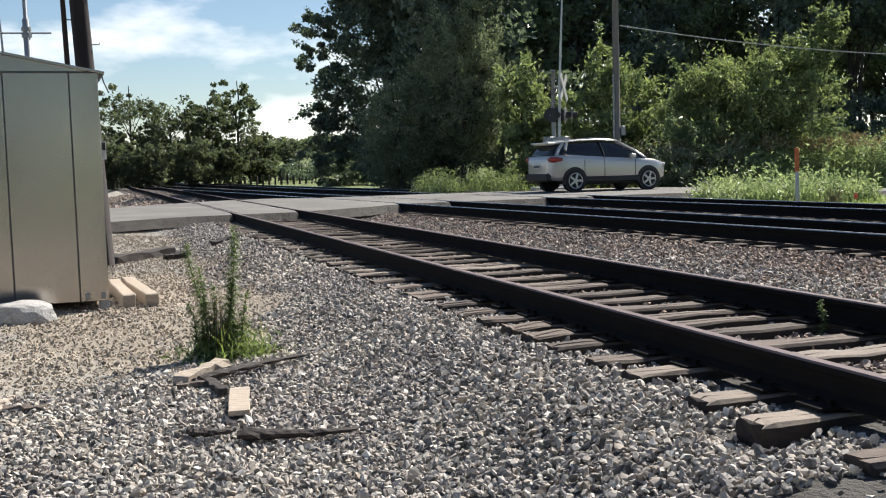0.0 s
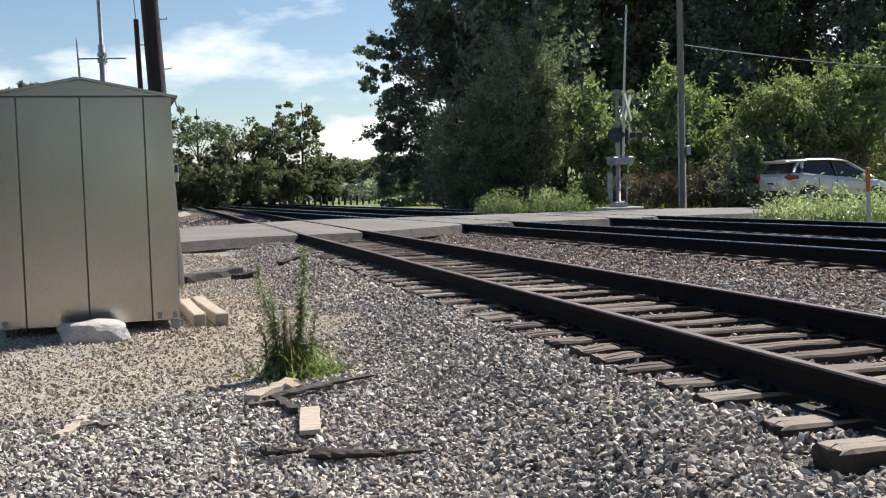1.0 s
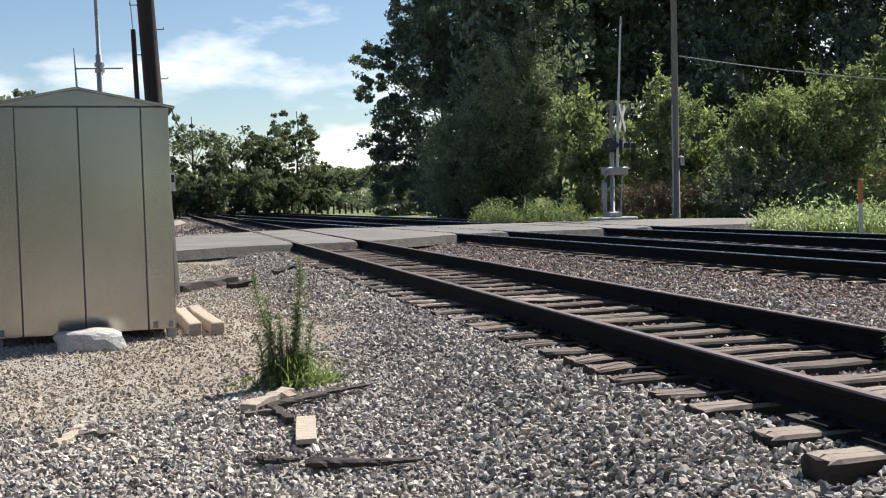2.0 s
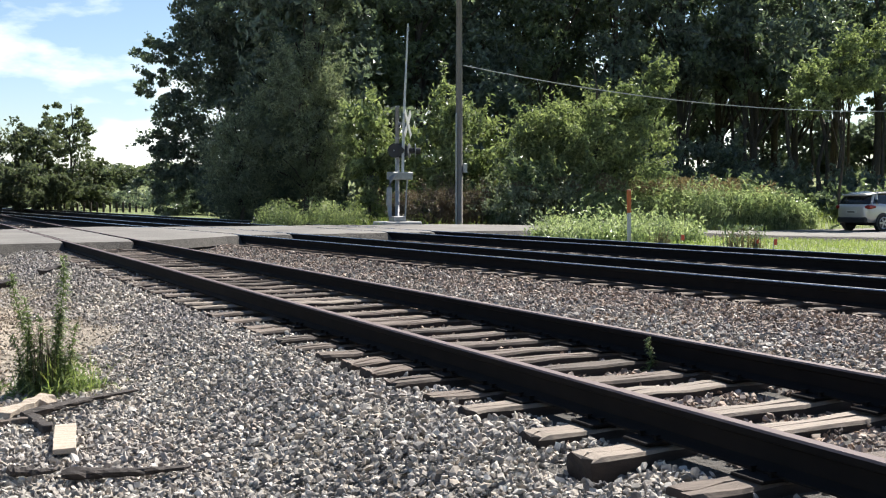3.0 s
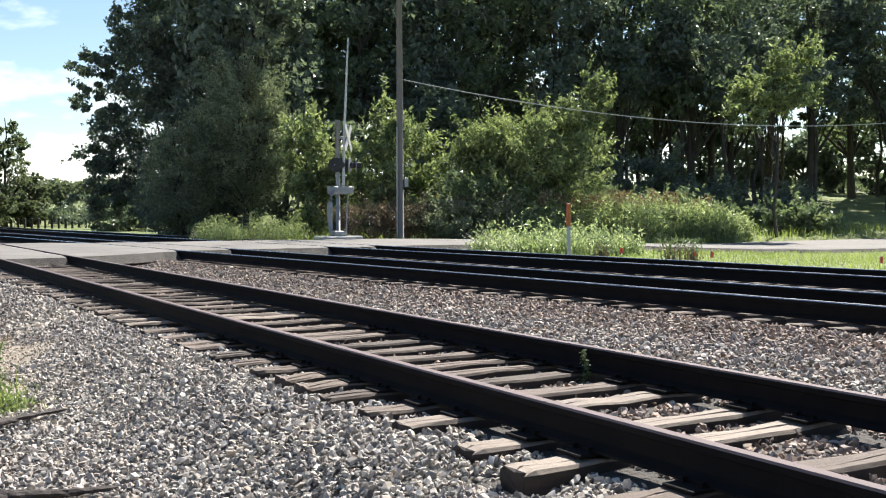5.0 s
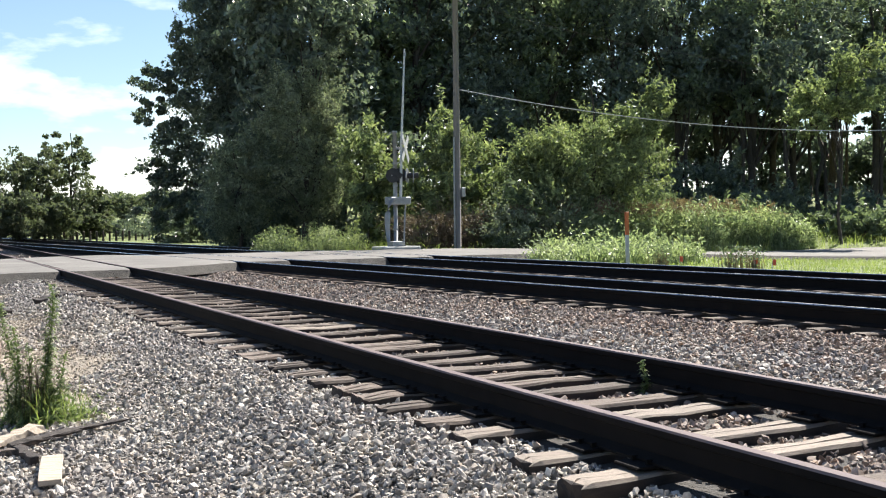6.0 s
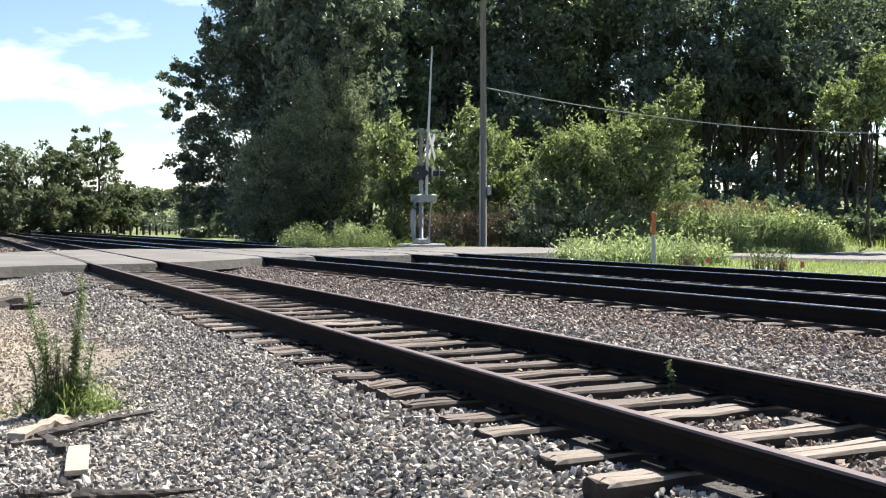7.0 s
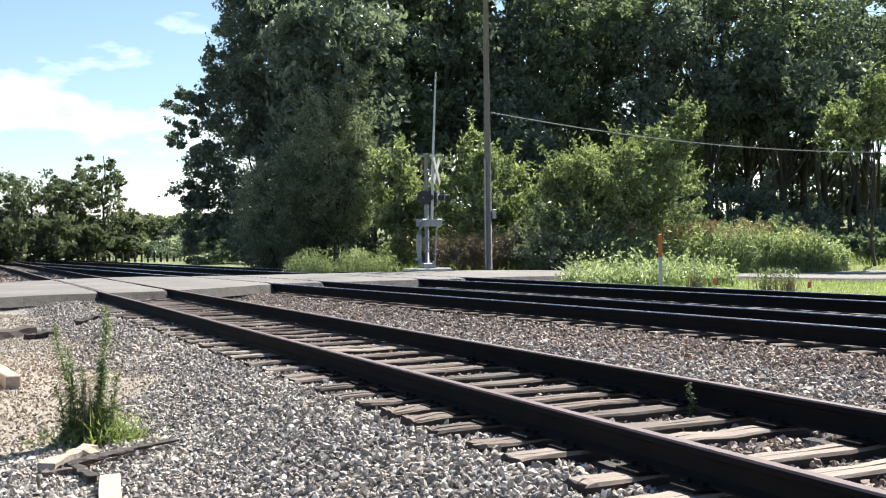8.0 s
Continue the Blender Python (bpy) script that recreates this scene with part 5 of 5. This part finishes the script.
# ---------------------------------------------------------------- far fence
def build_fence():
    f = thing("field_fence", "row of dark wooden fence posts before a field", "fence")
    bm = bmesh.new()
    box(bm, -0.07, -0.07, -0.1, 0.07, 0.07, 0.72, 0.02)
    me = None
    for i in range(18):
        x, y = 6.2 + i * 0.42, 82.5 - i * 0.25
        if me is None:
            ob = part("post", bm, M_CREOSOTE, f)
            me = ob.data
        else:
            ob = new("post", me)
            ob.parent = f
        ob.location = (x, y, float(land(x, y)))
        ob.rotation_euler.z = i * 0.7


build_fence()


# ---------------------------------------------------------------- sky: clouds far off
def build_clouds():
    m, nt, p = material("cloud")
    v = coords(nt, (1 / 420, 1 / 420, 1 / 150))
    n1 = noise_tex(nt, v, 1.0, 9, 0.55)
    sep = nt.nodes.new("ShaderNodeSeparateXYZ")
    nt.links.new(coords(nt), sep.inputs[0])
    low = node(nt, "ShaderNodeMapRange", From_Min=60.0, From_Max=420.0, To_Min=0.11, To_Max=-0.15)
    nt.links.new(sep.outputs[2], low.inputs[0])
    add = nt.nodes.new("ShaderNodeMath")
    nt.links.new(n1, add.inputs[0])
    nt.links.new(low.outputs[0], add.inputs[1])
    mask = ramp(nt, add.outputs[0], [(0.5, (0, 0, 0)), (0.7, (1, 1, 1))])
    em = node(nt, "ShaderNodeEmission", Color=(1.0, 0.99, 0.97, 1), Strength=0.95)
    tr = nt.nodes.new("ShaderNodeBsdfTransparent")
    mx = nt.nodes.new("ShaderNodeMixShader")
    nt.links.new(mask, mx.inputs[0])
    nt.links.new(tr.outputs[0], mx.inputs[1])
    nt.links.new(em.outputs[0], mx.inputs[2])
    nt.links.new(mx.outputs[0], nt.nodes["Material Output"].inputs[0])
    a, z = np.meshgrid(np.radians(np.linspace(-70, 44, 60)), np.linspace(-10, 900, 24))
    r = 1700.0
    idx = np.arange(a.size).reshape(a.shape)
    faces = np.stack([idx[:-1, :-1], idx[:-1, 1:], idx[1:, 1:], idx[1:, :-1]], -1).reshape(-1, 4)
    ob = raw("backdrop_clouds", np.stack([r * np.sin(a), r * np.cos(a), z], -1).reshape(-1, 3), faces, m)
    tagged(ob, "white fair-weather clouds low in a blue sky", "clouds", kind="structure")


build_clouds()


# ---------------------------------------------------------------- car
M_PAINT, _nt2, _p2 = material("silver_beige_car_paint")
_fl = noise_tex(_nt2, coords(_nt2), 240, 2)
_nt2.links.new(ramp(_nt2, _fl, [(0.3, (0.5, 0.475, 0.455)), (0.7, (0.58, 0.555, 0.535))]), _p2.inputs["Base Color"])
_p2.inputs["Metallic"].default_value, _p2.inputs["Roughness"].default_value = 0.45, 0.32
_p2.inputs["Coat Weight"].default_value, _p2.inputs["Coat Roughness"].default_value = 0.7, 0.05
M_GLASS, _nt3, _p3 = material("tinted_car_glass")
_nt3.links.new(ramp(_nt3, noise_tex(_nt3, coords(_nt3), 3, 3), [(0.3, (0.012, 0.013, 0.015)), (0.7, (0.02, 0.022, 0.025))]), _p3.inputs["Base Color"])
_p3.inputs["Roughness"].default_value = 0.06
M_CLAD = surface("black_plastic_cladding", (0.012, 0.012, 0.013), (0.025, 0.025, 0.026), 6, 0.6)
M_TYRE = surface("tyre_rubber", (0.01, 0.01, 0.01), (0.025, 0.024, 0.023), 8, 0.85)
M_RIM = surface("alloy_rim", (0.45, 0.45, 0.46), (0.6, 0.6, 0.61), 6, 0.3, 0.8)
M_TAIL = surface("red_tail_lamp", (0.22, 0.012, 0.012), (0.34, 0.02, 0.02), 6, 0.15)
M_LAMP = surface("clear_lamp_glass", (0.6, 0.6, 0.6), (0.75, 0.75, 0.75), 6, 0.12)


def loft(bm, sections, closed_ends=True):
    """Skins a body across sections; each a list of (y, z), mirrored in y."""
    rings = []
    for x, half in sections:
        ring = [bm.verts.new((x, y, z)) for y, z in half] + [bm.verts.new((x, -y, z)) for y, z in reversed(half)]
        rings.append(ring)
    k = len(rings[0])
    for r0, r1 in zip(rings, rings[1:]):
        for j in range(k):
            bm.faces.new((r0[j], r1[j], r1[(j + 1) % k], r0[(j + 1) % k]))
    if closed_ends:
        bm.faces.new(rings[0])
        bm.faces.new(rings[-1][::-1])
    bmesh.ops.recalc_face_normals(bm, faces=bm.faces)


WHEELBASE, TYRE_R = 2.69, 0.35


def build_car():
    """Points forward along its own +X; the origin lies on the road midway between the axles."""
    car = thing("estate_car", "silver-beige compact sport utility car driving along the road", "car")
    secs = []
    prof = [(-2.2, 0.42, 1.0, 0.6), (-2.14, 0.36, 1.12, 0.74), (-1.95, 0.34, 1.17, 0.86), (-1.5, 0.34, 1.17, 0.91), (-0.8, 0.34, 1.12, 0.92), (0.0, 0.34, 1.07, 0.92), (0.7, 0.34, 1.03, 0.92), (1.15, 0.34, 1.01, 0.91), (1.6, 0.34, 0.97, 0.9), (1.9, 0.35, 0.9, 0.82), (2.1, 0.38, 0.8, 0.66), (2.2, 0.42, 0.7, 0.45)]
    for x, z0, z1, w in prof:
        secs.append((x, [(w * 0.55, z0), (w * 0.95, z0 + 0.03), (w * 0.985, z0 + 0.2), (w, (z0 + z1) / 2 + 0.02), (w * 0.985, z1 - 0.14), (w * 0.955, z1 - 0.02), (w * 0.9, z1 + 0.0), (w * 0.5, z1 + (0.035 if x > 1.0 else 0.0))]))
    bm = bmesh.new()
    loft(bm, secs)
    part("body", bm, M_PAINT, car, smooth=True)
    gh = [(-2.08, 1.12, 1.18, 0.74, 0.72), (-1.95, 1.14, 1.38, 0.8, 0.7), (-1.75, 1.15, 1.53, 0.83, 0.66), (-1.2, 1.14, 1.6, 0.85, 0.64), (-0.4, 1.08, 1.625, 0.85, 0.64), (0.15, 1.05, 1.6, 0.85, 0.64), (0.6, 1.03, 1.45, 0.85, 0.66), (1.0, 1.02, 1.22, 0.83, 0.72), (1.28, 0.99, 1.03, 0.8, 0.78)]
    bm = bmesh.new()
    loft(bm, [(x, [(a, z0 - 0.03), (a, z0), (a + (b - a) * 0.55, z0 + (z1 - z0) * 0.55), (b, z1 - 0.02), (b * 0.6, z1 + 0.005)]) for x, z0, z1, a, b in gh])
    part("glasshouse", bm, M_GLASS, car, "dark tinted windows", smooth=True)
    bm = bmesh.new()
    loft(bm, [(x, [(w, z - 0.03), (w - 0.03, z + 0.015), (w * 0.55, z + 0.028)]) for x, z, w in ((-2.02, 1.5, 0.6), (-1.8, 1.55, 0.68), (-1.2, 1.612, 0.68), (-0.4, 1.638, 0.68), (0.15, 1.615, 0.68), (0.3, 1.58, 0.66))])
    part("roof", bm, M_PAINT, car, smooth=True)
    for s in (-1, 1):
        for name, pts in (("front_pillar", [(1.3, 0.8, 1.01), (0.9, 0.745, 1.28), (0.26, 0.665, 1.59)]), ("centre_pillar", [(-0.25, 0.87, 1.05), (-0.32, 0.78, 1.35), (-0.36, 0.67, 1.59)]), ("rear_pillar", [(-1.93, 0.78, 1.14), (-1.82, 0.73, 1.34), (-1.62, 0.65, 1.54)]), ("rear_quarter", [(-1.66, 0.84, 1.14), (-1.62, 0.78, 1.34), (-1.5, 0.67, 1.56)])):
            bm = bmesh.new()
            tube(bm, [(x, s * y, z) for x, y, z in pts], [0.05, 0.035, 0.035] if name == "front_pillar" else [0.07, 0.06, 0.05] if "rear" in name else [0.03, 0.026, 0.024], 6)
            part(name, bm, M_PAINT if "centre" not in name else M_CLAD, car, smooth=True)
        bm = bmesh.new()
        tube(bm, [(0.05, s * 0.62, 1.645), (-0.6, s * 0.62, 1.672), (-1.6, s * 0.62, 1.61)], 0.018, 6)
        part("roof_rail", bm, M_RIM, car)
        bm = bmesh.new()
        box(bm, -1.0, s * 0.9 - 0.03, 0.29, 1.0, s * 0.9 + 0.03, 0.47, 0.03)
        part("sill_cladding", bm, M_CLAD, car)
        for ax in (-WHEELBASE / 2, WHEELBASE / 2):
            bm = bmesh.new()
            pts = [(ax + 0.405 * math.cos(a), s * 0.895, TYRE_R + 0.405 * math.sin(a)) for a in [math.pi * i / 12 for i in range(-1, 14)]]
            tube(bm, pts, 0.032, 6)
            part("arch_cladding", bm, M_CLAD, car, smooth=True)
            bm = bmesh.new()
            disc(bm, (ax, s * 0.83, TYRE_R + 0.02), (0, 1, 0), 0.385, 0.19, 24)
            part("wheel_well", bm, M_CLAD, car)
        bm = bmesh.new()
        box(bm, 0.62, s * 0.97 - 0.1, 1.02, 0.8, s * 0.97 + 0.08, 1.17, 0.035)
        part("wing_mirror", bm, M_PAINT, car)
        for x in (-0.9, 0.15):
            bm = bmesh.new()
            box(bm, x - 0.1, s * 0.925 - 0.012, 0.9, x + 0.1, s * 0.925 + 0.02, 0.93, 0.008)
            part("door_handle", bm, M_PAINT, car)
        for x in (-1.0, -0.28, 0.85):
            bm = bmesh.new()
            box(bm, x - 0.006, s * 0.918 - 0.006, 0.48, x + 0.006, s * 0.918 + 0.005, 1.0)
            part("door_gap", bm, M_CLAD, car)
        bm = bmesh.new()
        box(bm, -2.17, s * 0.68 - 0.2, 0.93, -1.72, s * 0.68 + 0.205, 1.1, 0.05)
        part("tail_lamp", bm, M_TAIL, car, "red tail lamp")
        bm = bmesh.new()
        box(bm, 1.75, s * 0.62 - 0.14, 0.76, 2.1, s * 0.62 + 0.14, 0.87, 0.04)
        part("headlamp", bm, M_LAMP, car)
    bm = bmesh.new()
    box(bm, -2.24, -0.74, 0.33, -1.86, 0.74, 0.6, 0.06)
    part("rear_bumper", bm, M_CLAD, car)
    bm = bmesh.new()
    box(bm, -2.12, -0.6, 1.5, -1.72, 0.6, 1.56, 0.02)
    part("roof_spoiler", bm, M_PAINT, car)
    bm = bmesh.new()
    box(bm, 2.0, -0.5, 0.32, 2.22, 0.5, 0.5, 0.04)
    part("front_bumper", bm, M_CLAD, car)
    bm = bmesh.new()
    box(bm, -2.225, -0.26, 0.74, -2.195, 0.26, 0.87, 0.004)
    plate = part("number_plate", bm, M_WHITE, car)
    bm = bmesh.new()
    box(bm, -2.232, -0.18, 0.78, -2.227, 0.18, 0.83)
    part("plate_bar", bm, M_CLAD, plate)
    bm = bmesh.new()
    box(bm, -1.2, -0.8, 0.22, 1.6, 0.8, 0.36, 0.03)
    part("underbody", bm, M_CLAD, car)
    wheels = []
    for ax in (-WHEELBASE / 2, WHEELBASE / 2):
        for s in (-1, 1):
            w = new("wheel")
            w.parent = car
            bm = bmesh.new()
            tube(bm, [(0, -0.115, 0), (0, -0.1, 0), (0, 0.1, 0), (0, 0.115, 0)], [TYRE_R - 0.03, TYRE_R, TYRE_R, TYRE_R - 0.03], 28)
            part("tyre", bm, M_TYRE, w, smooth=False)
            bm = bmesh.new()
            disc(bm, (0, s * 0.112, 0), (0, 1, 0), 0.07, 0.02, 14)
            for k in range(5):
                a = 2 * math.pi * k / 5
                box(bm, 0.03, s * 0.118 - 0.008, -0.035, 0.235, s * 0.118 + 0.008, 0.035, 0.008, pose(0, 0, 0, 0, math.degrees(a), 0))
            tube(bm, [(0.24 * math.cos(a), s * 0.118, 0.24 * math.sin(a)) for a in [2 * math.pi * i / 24 for i in range(25)]], 0.018, 6)
            part("rim", bm, M_RIM, w)
            wheels.append((w, ax, s * 0.82))
    return car, wheels


CAR, WHEELS = build_car()


def motions():
    """The car drives off along the road, its wheels rolling."""
    def along(t):
        return 12.75 + 5.6 * t + 0.6 * t * t
    rows = []
    for i in range(33):
        t = i * 0.25
        x = along(t)
        z0, z1 = float(road_z(x - 1.3)), float(road_z(x + 1.3))
        rows.append((t, pose(x, 30.5 + 1.0 * float(smooth(10, 36, x)), (z0 + z1) / 2 + 0.004, 0, -math.degrees(math.atan2(z1 - z0, 2.6)), 4.0 * float(smooth(8, 14, x) * smooth(40, 30, x)))))
    walk(CAR, rows)
    for w, ax, y in WHEELS:
        spin = []
        for i in range(161):
            t = i * 0.05
            spin.append((t, pose(ax, y, TYRE_R, 0, math.degrees((along(t) - 12.75) / TYRE_R) % 360, 0)))
        walk(w, spin)


motions()
